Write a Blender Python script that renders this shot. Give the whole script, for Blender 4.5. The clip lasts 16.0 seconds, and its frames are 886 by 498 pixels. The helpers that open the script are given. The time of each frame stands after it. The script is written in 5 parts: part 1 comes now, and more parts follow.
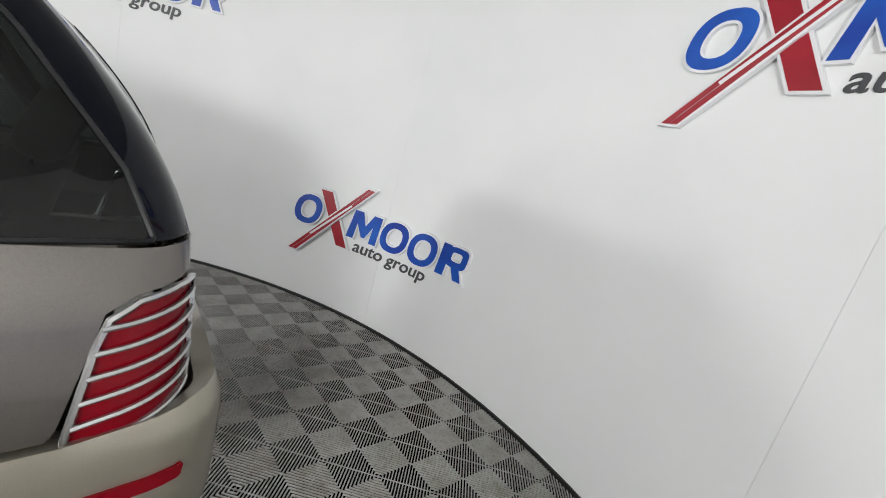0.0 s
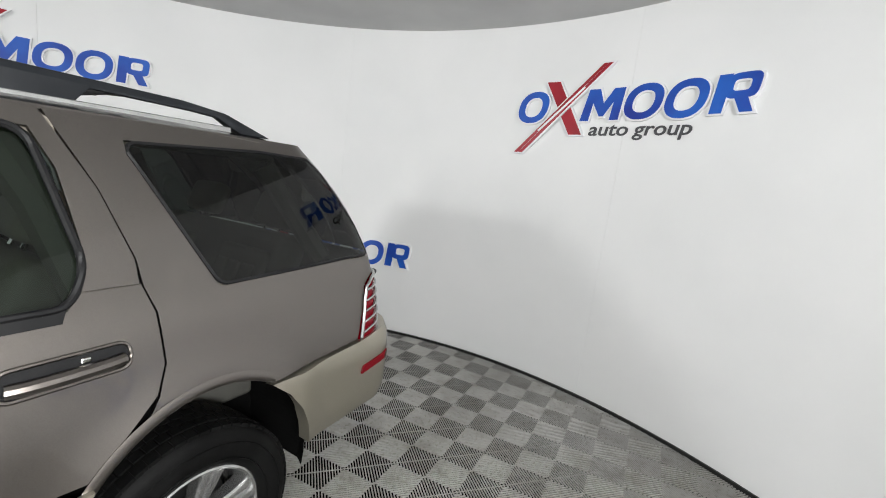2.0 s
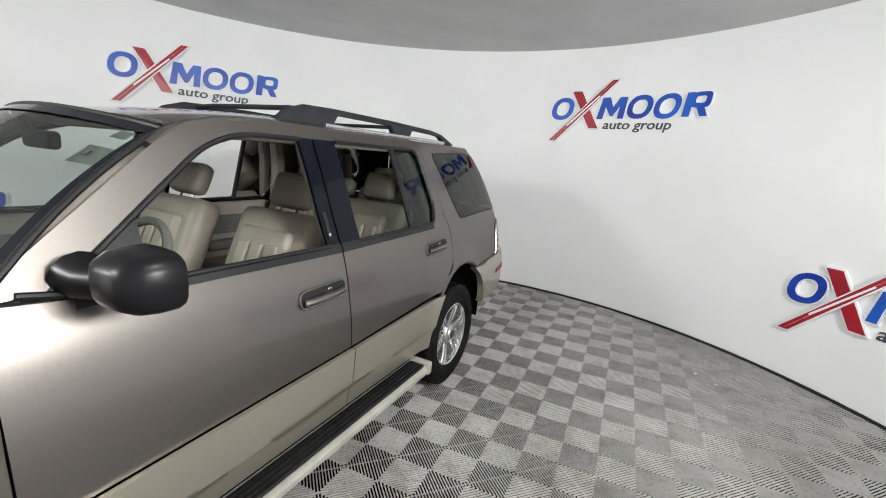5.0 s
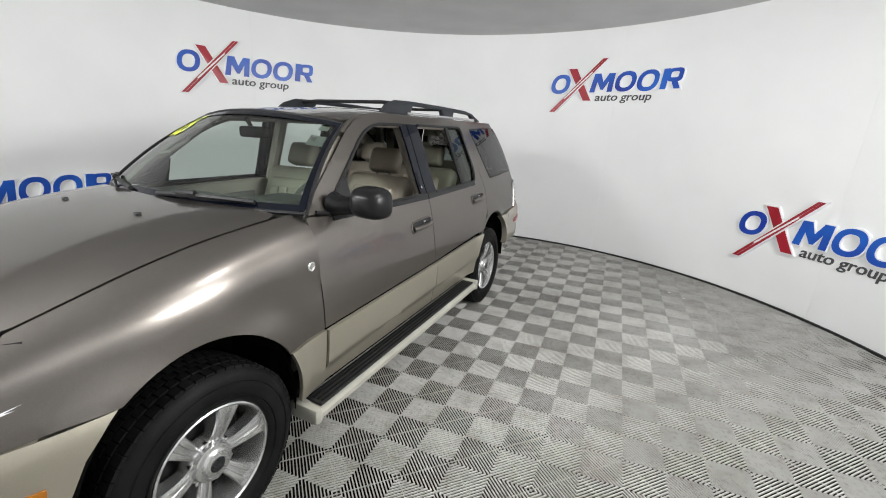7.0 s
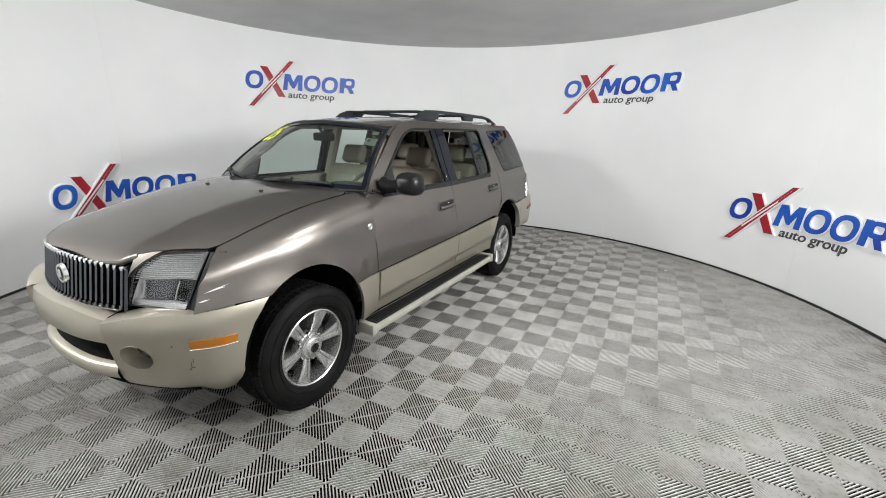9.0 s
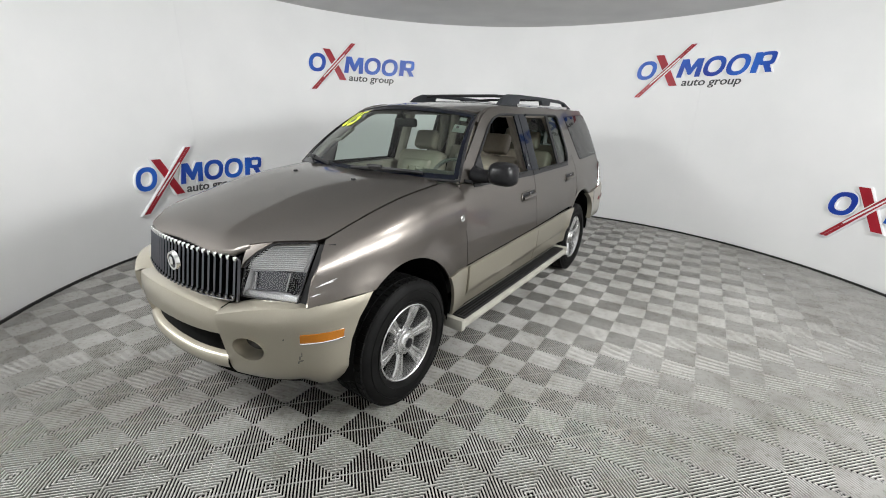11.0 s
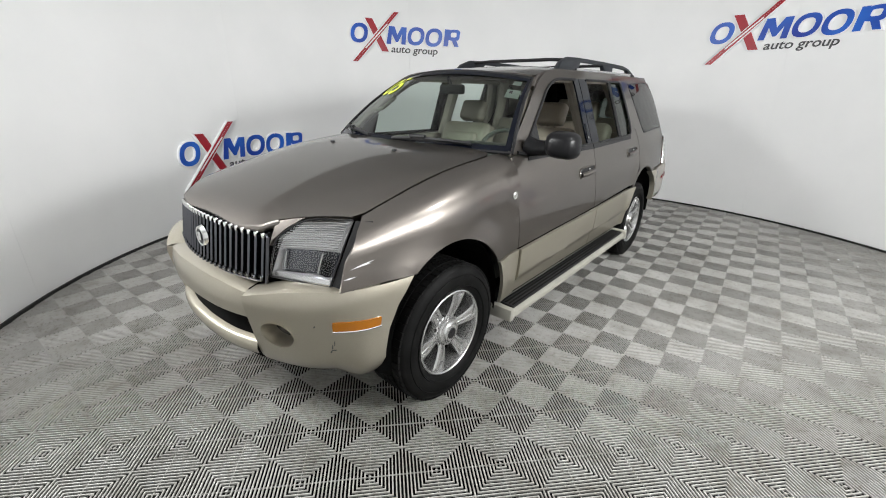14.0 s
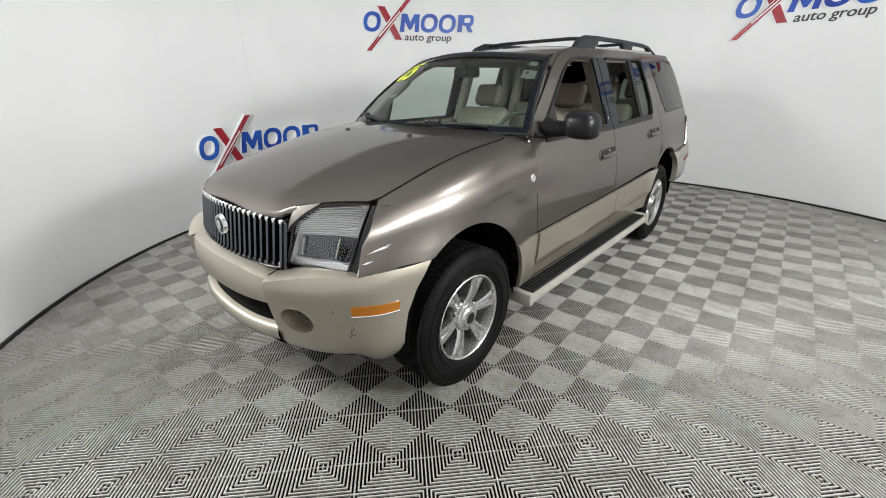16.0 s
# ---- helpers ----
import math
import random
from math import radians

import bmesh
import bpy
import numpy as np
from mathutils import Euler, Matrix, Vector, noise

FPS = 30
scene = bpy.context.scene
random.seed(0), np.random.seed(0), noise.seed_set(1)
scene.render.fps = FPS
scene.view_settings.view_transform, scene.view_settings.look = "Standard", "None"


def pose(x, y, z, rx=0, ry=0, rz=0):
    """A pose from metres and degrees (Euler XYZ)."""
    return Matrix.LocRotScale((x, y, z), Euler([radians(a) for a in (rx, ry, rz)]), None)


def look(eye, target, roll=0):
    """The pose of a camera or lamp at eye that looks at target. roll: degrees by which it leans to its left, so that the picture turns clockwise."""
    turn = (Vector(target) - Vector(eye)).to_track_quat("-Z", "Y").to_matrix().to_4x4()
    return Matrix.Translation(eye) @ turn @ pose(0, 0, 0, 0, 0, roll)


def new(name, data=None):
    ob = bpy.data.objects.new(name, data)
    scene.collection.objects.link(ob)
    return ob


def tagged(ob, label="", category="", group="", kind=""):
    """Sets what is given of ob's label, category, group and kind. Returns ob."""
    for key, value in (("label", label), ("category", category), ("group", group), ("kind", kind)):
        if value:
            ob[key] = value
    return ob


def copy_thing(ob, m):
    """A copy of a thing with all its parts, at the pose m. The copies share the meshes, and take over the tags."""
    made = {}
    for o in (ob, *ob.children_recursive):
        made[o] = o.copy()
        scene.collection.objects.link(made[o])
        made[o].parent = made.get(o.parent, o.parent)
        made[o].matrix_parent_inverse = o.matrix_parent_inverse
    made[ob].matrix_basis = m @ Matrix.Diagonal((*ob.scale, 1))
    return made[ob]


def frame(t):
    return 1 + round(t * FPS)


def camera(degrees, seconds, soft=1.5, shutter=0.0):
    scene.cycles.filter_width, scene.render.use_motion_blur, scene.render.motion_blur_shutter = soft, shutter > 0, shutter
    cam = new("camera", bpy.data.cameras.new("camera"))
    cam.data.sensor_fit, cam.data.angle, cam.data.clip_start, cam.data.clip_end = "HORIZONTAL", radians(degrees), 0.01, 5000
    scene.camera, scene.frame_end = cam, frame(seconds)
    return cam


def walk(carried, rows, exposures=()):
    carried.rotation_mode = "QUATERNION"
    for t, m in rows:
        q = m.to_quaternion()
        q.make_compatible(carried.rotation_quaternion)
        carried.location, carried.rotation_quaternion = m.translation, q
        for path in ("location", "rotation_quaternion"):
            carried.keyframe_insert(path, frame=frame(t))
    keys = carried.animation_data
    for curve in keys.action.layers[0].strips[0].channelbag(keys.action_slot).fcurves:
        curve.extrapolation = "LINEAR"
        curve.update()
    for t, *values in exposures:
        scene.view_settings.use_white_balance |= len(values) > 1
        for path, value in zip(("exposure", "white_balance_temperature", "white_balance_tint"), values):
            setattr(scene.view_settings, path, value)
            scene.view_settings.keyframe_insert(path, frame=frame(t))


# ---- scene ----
cam = camera(94.13, 16.0, 1.0)
PATH = [
    (0, (1.763, 2.265, 1.581), (0.270, 3.522, 1.147), 14.79),
    (0.5, (1.932, 1.817, 1.654), (0.634, 3.300, 1.312), 14.30),
    (1, (1.939, 1.448, 1.686), (0.835, 3.097, 1.442), 12.31),
    (1.5, (1.914, 1.067, 1.673), (0.949, 2.796, 1.388), 8.48),
    (2, (2.069, 0.739, 1.628), (1.102, 2.463, 1.323), 6.41),
    (2.5, (2.141, 0.539, 1.639), (1.113, 2.185, 1.158), 3.56),
    (3, (2.093, 0.271, 1.629), (1.163, 1.960, 1.096), 2.01),
    (3.5, (2.120, -0.203, 1.631), (1.278, 1.537, 1.118), 2.50),
    (4, (2.224, -0.608, 1.642), (1.363, 1.142, 1.197), 3.25),
    (4.5, (2.144, -0.902, 1.642), (1.255, 0.844, 1.239), 4.24),
    (4.7, (2.010, -1.007, 1.602), (1.138, 0.746, 1.196), 4.94),
    (6.8, (2.113, -2.093, 1.603), (1.254, -0.362, 1.084), 2.76),
    (7, (2.118, -2.239, 1.606), (1.295, -0.498, 1.067), 2.79),
    (7.5, (2.191, -2.492, 1.620), (1.444, -0.737, 1.019), 3.53),
    (8, (2.389, -2.707, 1.607), (1.605, -0.963, 1.023), 3.83),
    (8.5, (2.580, -2.897, 1.618), (1.684, -1.192, 1.080), 2.50),
    (9, (2.574, -2.976, 1.601), (1.622, -1.299, 1.068), 1.53),
    (9.5, (2.456, -3.070, 1.612), (1.461, -1.420, 1.075), 1.69),
    (9.7, (2.403, -3.102, 1.616), (1.394, -1.462, 1.074), 1.95),
    (12, (2.106, -2.948, 1.606), (0.982, -1.434, 0.938), 1.19),
    (12.5, (2.080, -2.890, 1.595), (0.934, -1.403, 0.904), 1.26),
    (13, (2.041, -2.896, 1.583), (0.882, -1.427, 0.877), 1.35),
    (13.5, (2.002, -2.893, 1.544), (0.826, -1.434, 0.845), 1.63),
    (14, (1.999, -2.889, 1.527), (0.793, -1.456, 0.825), 1.25),
    (14.5, (2.002, -2.892, 1.506), (0.776, -1.477, 0.800), 0.57),
    (15, (2.002, -2.889, 1.486), (0.756, -1.499, 0.769), -0.24),
    (15.5, (1.991, -2.882, 1.494), (0.737, -1.503, 0.768), -0.90),
    (16, (1.994, -2.883, 1.489), (0.735, -1.517, 0.747), -0.70),
]
walk(cam, [(t, look(eye, target, roll)) for t, eye, target, roll in PATH])


from mathutils import geometry

# ---- light ----
world = bpy.data.worlds.new("booth_world")
world.use_nodes = True
world.node_tree.nodes["Background"].inputs[0].default_value = (0.9, 0.95, 1.0, 1)
world.node_tree.nodes["Background"].inputs[1].default_value = 0.02
scene.world = world
scene.view_settings.exposure = 0.36
# angle on the wall, height, width, height of the panel, watts
WALL_LAMPS = ((-10, 2.30, 1.2, 0.7, 122.0), (-120, 1.70, 0.35, 0.35, 28.0), (-107, 2.62, 0.5, 0.5, 72.0))
# x, y, width, length, watts
CEILING_LAMPS = ((2.35, -0.4, 0.5, 0.5, 22.0),)

CX, CY, RAD, FLARE, TOP = 0.500, 0.325, 4.020, 0.020, 3.095


def polar(deg, r, z):
    """A place by angle, by distance from the wall's foot circle (the wall leans out as it rises) and height."""
    r = r + FLARE * z
    return Vector((CX + r * math.cos(radians(deg)), CY + r * math.sin(radians(deg)), z))


# ---- materials ----
def material(name, base=(0.5, 0.5, 0.5), rough=0.5, metal=0.0, **more):
    m = bpy.data.materials.new(name)
    m.use_nodes = True
    b = m.node_tree.nodes["Principled BSDF"]
    b.inputs["Base Color"].default_value = (*base, 1)
    b.inputs["Roughness"].default_value = rough
    b.inputs["Metallic"].default_value = metal
    for key, value in more.items():
        b.inputs[key.replace("_", " ")].default_value = value
    return m


def vary(m, scale, dark, light, detail=4.0, bump=0.0, bump_scale=None, rough=None):
    """Noise between two tints over the base colour, with an optional fine relief."""
    nt = m.node_tree
    b = nt.nodes["Principled BSDF"]
    co = nt.nodes.new("ShaderNodeTexCoord")
    no = nt.nodes.new("ShaderNodeTexNoise")
    no.inputs["Scale"].default_value, no.inputs["Detail"].default_value = scale, detail
    nt.links.new(co.outputs["Object"], no.inputs["Vector"])
    ramp = nt.nodes.new("ShaderNodeValToRGB")
    ramp.color_ramp.elements[0].color, ramp.color_ramp.elements[1].color = (*dark, 1), (*light, 1)
    ramp.color_ramp.elements[0].position, ramp.color_ramp.elements[1].position = 0.32, 0.68
    nt.links.new(no.outputs[0], ramp.inputs[0])
    nt.links.new(ramp.outputs[0], b.inputs["Base Color"])
    if bump:
        fine = nt.nodes.new("ShaderNodeTexNoise")
        fine.inputs["Scale"].default_value = bump_scale or scale * 12
        nt.links.new(co.outputs["Object"], fine.inputs["Vector"])
        bp = nt.nodes.new("ShaderNodeBump")
        bp.inputs["Strength"].default_value, bp.inputs["Distance"].default_value = bump, 0.002
        nt.links.new(fine.outputs[0], bp.inputs["Height"])
        nt.links.new(bp.outputs[0], b.inputs["Normal"])
    if rough:
        mr = nt.nodes.new("ShaderNodeMapRange")
        mr.inputs["To Min"].default_value, mr.inputs["To Max"].default_value = rough
        nt.links.new(no.outputs[0], mr.inputs["Value"])
        nt.links.new(mr.outputs[0], b.inputs["Roughness"])
    return m


def flake_paint(name, face, edge, rough=0.32, metal=0.75, flop=(0.3, 0.3, 0.3)):
    """Metallic car paint: a clear coat over fine flakes that turn dark at a slant."""
    m = material(name, face, rough, metal, Coat_Weight=1.0, Coat_Roughness=0.035, Specular_Tint=(*flop, 1.0))
    nt = m.node_tree
    b = nt.nodes["Principled BSDF"]
    co = nt.nodes.new("ShaderNodeTexCoord")
    vo = nt.nodes.new("ShaderNodeTexVoronoi")
    vo.inputs["Scale"].default_value = 900.0
    nt.links.new(co.outputs["Object"], vo.inputs["Vector"])
    mix = nt.nodes.new("ShaderNodeMix")
    mix.data_type = "RGBA"
    mix.inputs["A"].default_value, mix.inputs["B"].default_value = (*face, 1), (*edge, 1)
    sep = nt.nodes.new("ShaderNodeSeparateColor")
    nt.links.new(vo.outputs["Color"], sep.inputs[0])
    nt.links.new(sep.outputs[0], mix.inputs["Factor"])
    nt.links.new(mix.outputs["Result"], b.inputs["Base Color"])
    return m


def tinted(name, tint, gloss_rough=0.0, see=0.6):
    """Glass pane: clear tinted transmission under a sharp gloss."""
    m = bpy.data.materials.new(name)
    m.use_nodes = True
    nt = m.node_tree
    nt.nodes.clear()
    out = nt.nodes.new("ShaderNodeOutputMaterial")
    tr = nt.nodes.new("ShaderNodeBsdfTransparent")
    tr.inputs[0].default_value = (*tint, 1)
    gl = nt.nodes.new("ShaderNodeBsdfGlossy")
    gl.inputs["Roughness"].default_value = gloss_rough
    fr = nt.nodes.new("ShaderNodeFresnel")
    fr.inputs["IOR"].default_value = 1.5
    mix = nt.nodes.new("ShaderNodeMixShader")
    nt.links.new(fr.outputs[0], mix.inputs[0])
    nt.links.new(tr.outputs[0], mix.inputs[1])
    nt.links.new(gl.outputs[0], mix.inputs[2])
    nt.links.new(mix.outputs[0], out.inputs[0])
    return m


def worn_tile():
    """Floor plastic by its place in the room: broad wear, small dirt, pale scuffs."""
    m = material("grey_floor_plastic", (0.5, 0.5, 0.48), 0.36)
    nt = m.node_tree
    bs = nt.nodes["Principled BSDF"]
    geo = nt.nodes.new("ShaderNodeNewGeometry")
    last = None
    for scale, detail, lo, hi, dark, light in ((0.9, 3, 0.35, 0.65, (0.345, 0.339, 0.320), (0.465, 0.459, 0.441)), (7.0, 8, 0.30, 0.55, (0.76, 0.745, 0.72), (1, 1, 1)), (38.0, 6, 0.33, 0.47, (0.74, 0.72, 0.69), (1, 1, 1))):
        no = nt.nodes.new("ShaderNodeTexNoise")
        no.inputs["Scale"].default_value, no.inputs["Detail"].default_value = scale, detail
        nt.links.new(geo.outputs["Position"], no.inputs["Vector"])
        ramp = nt.nodes.new("ShaderNodeValToRGB")
        ramp.color_ramp.elements[0].color, ramp.color_ramp.elements[1].color = (*dark, 1), (*light, 1)
        ramp.color_ramp.elements[0].position, ramp.color_ramp.elements[1].position = lo, hi
        nt.links.new(no.outputs[0], ramp.inputs[0])
        if last is None:
            last = ramp.outputs[0]
            continue
        mix = nt.nodes.new("ShaderNodeMix")
        mix.data_type, mix.blend_type = "RGBA", "MULTIPLY"
        mix.inputs["Factor"].default_value = 1.0
        nt.links.new(last, mix.inputs["A"])
        nt.links.new(ramp.outputs[0], mix.inputs["B"])
        last = mix.outputs["Result"]
    nt.links.new(last, bs.inputs["Base Color"])
    fine = nt.nodes.new("ShaderNodeTexNoise")
    fine.inputs["Scale"].default_value = 300.0
    nt.links.new(geo.outputs["Position"], fine.inputs["Vector"])
    bp = nt.nodes.new("ShaderNodeBump")
    bp.inputs["Strength"].default_value, bp.inputs["Distance"].default_value = 0.12, 0.002
    nt.links.new(fine.outputs[0], bp.inputs["Height"])
    nt.links.new(bp.outputs[0], bs.inputs["Normal"])
    return m


WALL = vary(material("white_wall_fabric", (0.8, 0.8, 0.8), 0.75), 1.1, (0.79, 0.795, 0.795), (0.84, 0.84, 0.84), bump=0.06, bump_scale=160)
CEIL = vary(material("grey_ceiling_paint", (0.45, 0.45, 0.45), 0.9), 1.5, (0.50, 0.50, 0.50), (0.57, 0.57, 0.565))
TILE = worn_tile()
# base sheet coloured near black to deepen the shade in the tile slots
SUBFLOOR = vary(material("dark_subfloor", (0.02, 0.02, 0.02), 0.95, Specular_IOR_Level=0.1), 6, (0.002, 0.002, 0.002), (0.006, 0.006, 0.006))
TRIM = material("black_base_trim", (0.012, 0.012, 0.012), 0.5)
LOGO_WHITE = material("white_foam_board", (0.8, 0.8, 0.82), 0.5)
LOGO_BLUE = vary(material("blue_sign_face", (0.01, 0.06, 0.42), 0.35), 2.4, (0.006, 0.03, 0.30), (0.012, 0.11, 0.52))
LOGO_RED = vary(material("red_sign_face", (0.45, 0.012, 0.03), 0.35), 3, (0.27, 0.006, 0.016), (0.38, 0.011, 0.026))
LOGO_GREY = material("grey_sign_face", (0.06, 0.06, 0.065), 0.45)
PAINT = flake_paint("brown_grey_metallic_paint", (0.170, 0.153, 0.139), (0.218, 0.197, 0.179), 0.33, 1.0, (0.30, 0.29, 0.28))
BEIGE = flake_paint("champagne_beige_paint", (0.365, 0.337, 0.272), (0.42, 0.388, 0.318), 0.36, 0.75, (0.72, 0.71, 0.68))
STEP_EDGE = vary(material("pale_silver_plastic", (0.5, 0.49, 0.45), 0.35, 0.3), 6, (0.33, 0.32, 0.28), (0.42, 0.41, 0.36), bump=0.05)
BLACK_PLASTIC = vary(material("black_plastic", (0.02, 0.02, 0.02), 0.45, Specular_IOR_Level=0.3), 8, (0.007, 0.007, 0.008), (0.014, 0.014, 0.015), bump=0.15, bump_scale=900)
BLACK_GLOSS = material("gloss_black", (0.003, 0.004, 0.008), 0.06, Specular_IOR_Level=0.2)
# near black: the shade of housings and recesses is put into this colour
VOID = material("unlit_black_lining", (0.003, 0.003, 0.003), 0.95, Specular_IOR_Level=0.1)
RUBBER = vary(material("tyre_rubber", (0.02, 0.02, 0.02), 0.6, Specular_IOR_Level=0.12), 9, (0.003, 0.003, 0.003), (0.007, 0.007, 0.007), bump=0.2, bump_scale=300)
ALLOY = vary(material("silver_alloy", (0.62, 0.62, 0.62), 0.27, 0.9), 14, (0.50, 0.50, 0.50), (0.61, 0.61, 0.605))
CHROME = material("chrome", (0.8, 0.8, 0.8), 0.06, 1.0)
LEATHER = vary(material("beige_leather", (0.42, 0.36, 0.29), 0.5), 5, (0.245, 0.215, 0.172), (0.31, 0.275, 0.222), bump=0.25, bump_scale=420)
LINING = vary(material("beige_plastic_lining", (0.45, 0.41, 0.34), 0.65), 5, (0.235, 0.212, 0.178), (0.29, 0.262, 0.22), bump=0.15, bump_scale=500)
DASH = vary(material("grey_beige_dash_plastic", (0.1, 0.095, 0.085), 0.6), 6, (0.085, 0.084, 0.074), (0.125, 0.122, 0.11), bump=0.2, bump_scale=600)
RED_LENS = material("red_lamp_lens", (0.17, 0.0015, 0.007), 0.16, Specular_IOR_Level=0.25)
AMBER = material("amber_lens", (0.34, 0.115, 0.004), 0.18, Coat_Weight=0.6)
WINDSHIELD = tinted("green_tinted_windscreen", (0.63, 0.73, 0.68))
PRIVACY = tinted("dark_privacy_glass", (0.11, 0.13, 0.12))
CLEAR = tinted("clear_lamp_cover", (0.92, 0.92, 0.92))
CHROME_SOFT = material("satin_chrome", (0.13, 0.134, 0.15), 0.2, 1.0)
DARK_CHROME = material("dark_chrome", (0.10, 0.10, 0.11), 0.15, 1.0)
REFLECTOR = material("lamp_reflector", (0.84, 0.84, 0.85), 0.2, 0.6)
CLEAR_RIB = material("lens_flute", (0.5, 0.5, 0.5), 0.1, 0.6)
BRAKE = material("brake_steel", (0.03, 0.03, 0.03), 0.5, 0.6)
BLACK_SATIN = material("satin_black_paint", (0.006, 0.006, 0.007), 0.32, Specular_IOR_Level=0.22)
RAIL_GREY = vary(material("dark_grey_plastic", (0.035, 0.038, 0.042), 0.5, Specular_IOR_Level=0.3), 8, (0.011, 0.013, 0.016), (0.019, 0.021, 0.025), bump=0.1, bump_scale=700)
GREEN_GLASS = tinted("green_side_glass", (0.20, 0.25, 0.225))
LAMP = bpy.data.materials.new("ceiling_lamp_glow")
LAMP.use_nodes = True
LAMP.node_tree.nodes["Principled BSDF"].inputs["Emission Color"].default_value = (0.99, 1, 0.99, 1)
LAMP.node_tree.nodes["Principled BSDF"].inputs["Emission Strength"].default_value = 6.0


# ---- mesh helpers ----
def part(name, bm, mat, parent=None, label="", smooth=False, sharp=35):
    bmesh.ops.recalc_face_normals(bm, faces=bm.faces)
    if smooth:
        for e in bm.edges:
            if len(e.link_faces) != 2 or e.calc_face_angle(0.0) > radians(sharp):
                e.smooth = False
        for f in bm.faces:
            f.smooth = True
    me = bpy.data.meshes.new(name)
    bm.to_mesh(me)
    bm.free()
    me.materials.append(mat)
    ob = new(name, me)
    if parent:
        ob.parent = parent
    if label:
        ob["label"] = label
    return ob


def empty(name, at=(0, 0, 0)):
    ob = new(name)
    ob.empty_display_size = 0.1
    ob.location = at
    return ob


def box_into(bm, lo, hi, bevel=0.0, m=None, segments=2):
    tmp = bmesh.new()
    bmesh.ops.create_cube(tmp, size=1)
    for v in tmp.verts:
        v.co = Vector([(a + b) / 2 + c * (b - a) for a, b, c in zip(lo, hi, v.co)])
    if bevel:
        bmesh.ops.bevel(tmp, geom=tmp.edges[:], offset=bevel, segments=segments, affect="EDGES", profile=0.5)
    if m:
        bmesh.ops.transform(tmp, matrix=m, verts=tmp.verts)
    absorb(bm, tmp)
    return bm


def absorb(bm, tmp):
    new_verts = [bm.verts.new(v.co) for v in tmp.verts]
    tmp.verts.index_update()
    for f in tmp.faces:
        bm.faces.new([new_verts[v.index] for v in f.verts])
    tmp.free()


def box(lo, hi, bevel=0.0, m=None, segments=2):
    return box_into(bmesh.new(), lo, hi, bevel, m, segments)


def grid_surface(rows, close_u=False):
    """Quads over a grid of points (list of rows)."""
    bm = bmesh.new()
    vs = [[bm.verts.new(p) for p in row] for row in rows]
    for a, b in zip(vs, vs[1:]):
        n = len(a)
        for i in range(n if close_u else n - 1):
            bm.faces.new((a[i], a[(i + 1) % n], b[(i + 1) % n], b[i]))
    return bm


def tube(points, radius, sides=8, flat=1.0, closed=False, caps=True):
    """A bar swept along points, round or flattened."""
    pts = [Vector(p) for p in points]
    rows = []
    for i, p in enumerate(pts):
        a = pts[i - 1] if i or closed else p
        b = pts[(i + 1) % len(pts)] if i < len(pts) - 1 or closed else p
        d = (b - a).normalized()
        side = d.cross(Vector((0, 0, 1)))
        side = side.normalized() if side.length > 1e-4 else Vector((1, 0, 0))
        up = side.cross(d)
        r = radius[i] if isinstance(radius, (list, tuple)) else radius
        rows.append([p + side * (r * math.cos(k * math.tau / sides)) + up * (r * flat * math.sin(k * math.tau / sides)) for k in range(sides)])
    if closed:
        rows.append(rows[0])
    bm = grid_surface(rows, True)
    if closed:
        bmesh.ops.remove_doubles(bm, verts=bm.verts, dist=1e-6)
    elif caps:
        bm.verts.ensure_lookup_table()
        n = len(rows)
        bm.faces.new([bm.verts[k] for k in range(sides)])
        bm.faces.new([bm.verts[(n - 1) * sides + k] for k in range(sides)])
    return bm


def spline(xs, ys):
    """A natural cubic through the knots; straight beyond them."""
    xs, ys = np.array(xs, float), np.array(ys, float)
    n, h = len(xs), np.diff(xs)
    a, r = np.eye(n), np.zeros(n)
    for i in range(1, n - 1):
        a[i, i - 1:i + 2] = h[i - 1], 2 * (h[i - 1] + h[i]), h[i]
        r[i] = 6 * ((ys[i + 1] - ys[i]) / h[i] - (ys[i] - ys[i - 1]) / h[i - 1])
    m = np.linalg.solve(a, r)

    def at(x):
        x = min(max(x, xs[0]), xs[-1])
        i = min(max(int(np.searchsorted(xs, x)) - 1, 0), n - 2)
        p, q = xs[i + 1] - x, x - xs[i]
        return float((m[i] * p ** 3 + m[i + 1] * q ** 3) / (6 * h[i]) + (ys[i] / h[i] - m[i] * h[i] / 6) * p + (ys[i + 1] / h[i] - m[i + 1] * h[i] / 6) * q)

    return at


def round_off(poly, radius, steps=5):
    """Rounds the corners of a polygon; radius may be one number or one for each corner."""
    out, n = [], len(poly)
    for i in range(n):
        p = Vector(poly[i])
        r = radius[i] if isinstance(radius, (list, tuple)) else radius
        if not r:
            out.append(p)
            continue
        a, b = Vector(poly[i - 1]) - p, Vector(poly[(i + 1) % n]) - p
        d = min(r, a.length * 0.45, b.length * 0.45)
        s, e = p + a.normalized() * d, p + b.normalized() * d
        for k in range(steps + 1):
            t = k / steps
            out.append(s * (1 - t) ** 2 + p * 2 * t * (1 - t) + e * t * t)
    return [tuple(v) for v in out]


def inside(p, poly):
    hit = False
    for a, b in zip(poly, poly[1:] + poly[:1]):
        if (a[1] > p[1]) != (b[1] > p[1]) and p[0] < (b[0] - a[0]) * (p[1] - a[1]) / (b[1] - a[1]) + a[0]:
            hit = not hit
    return hit


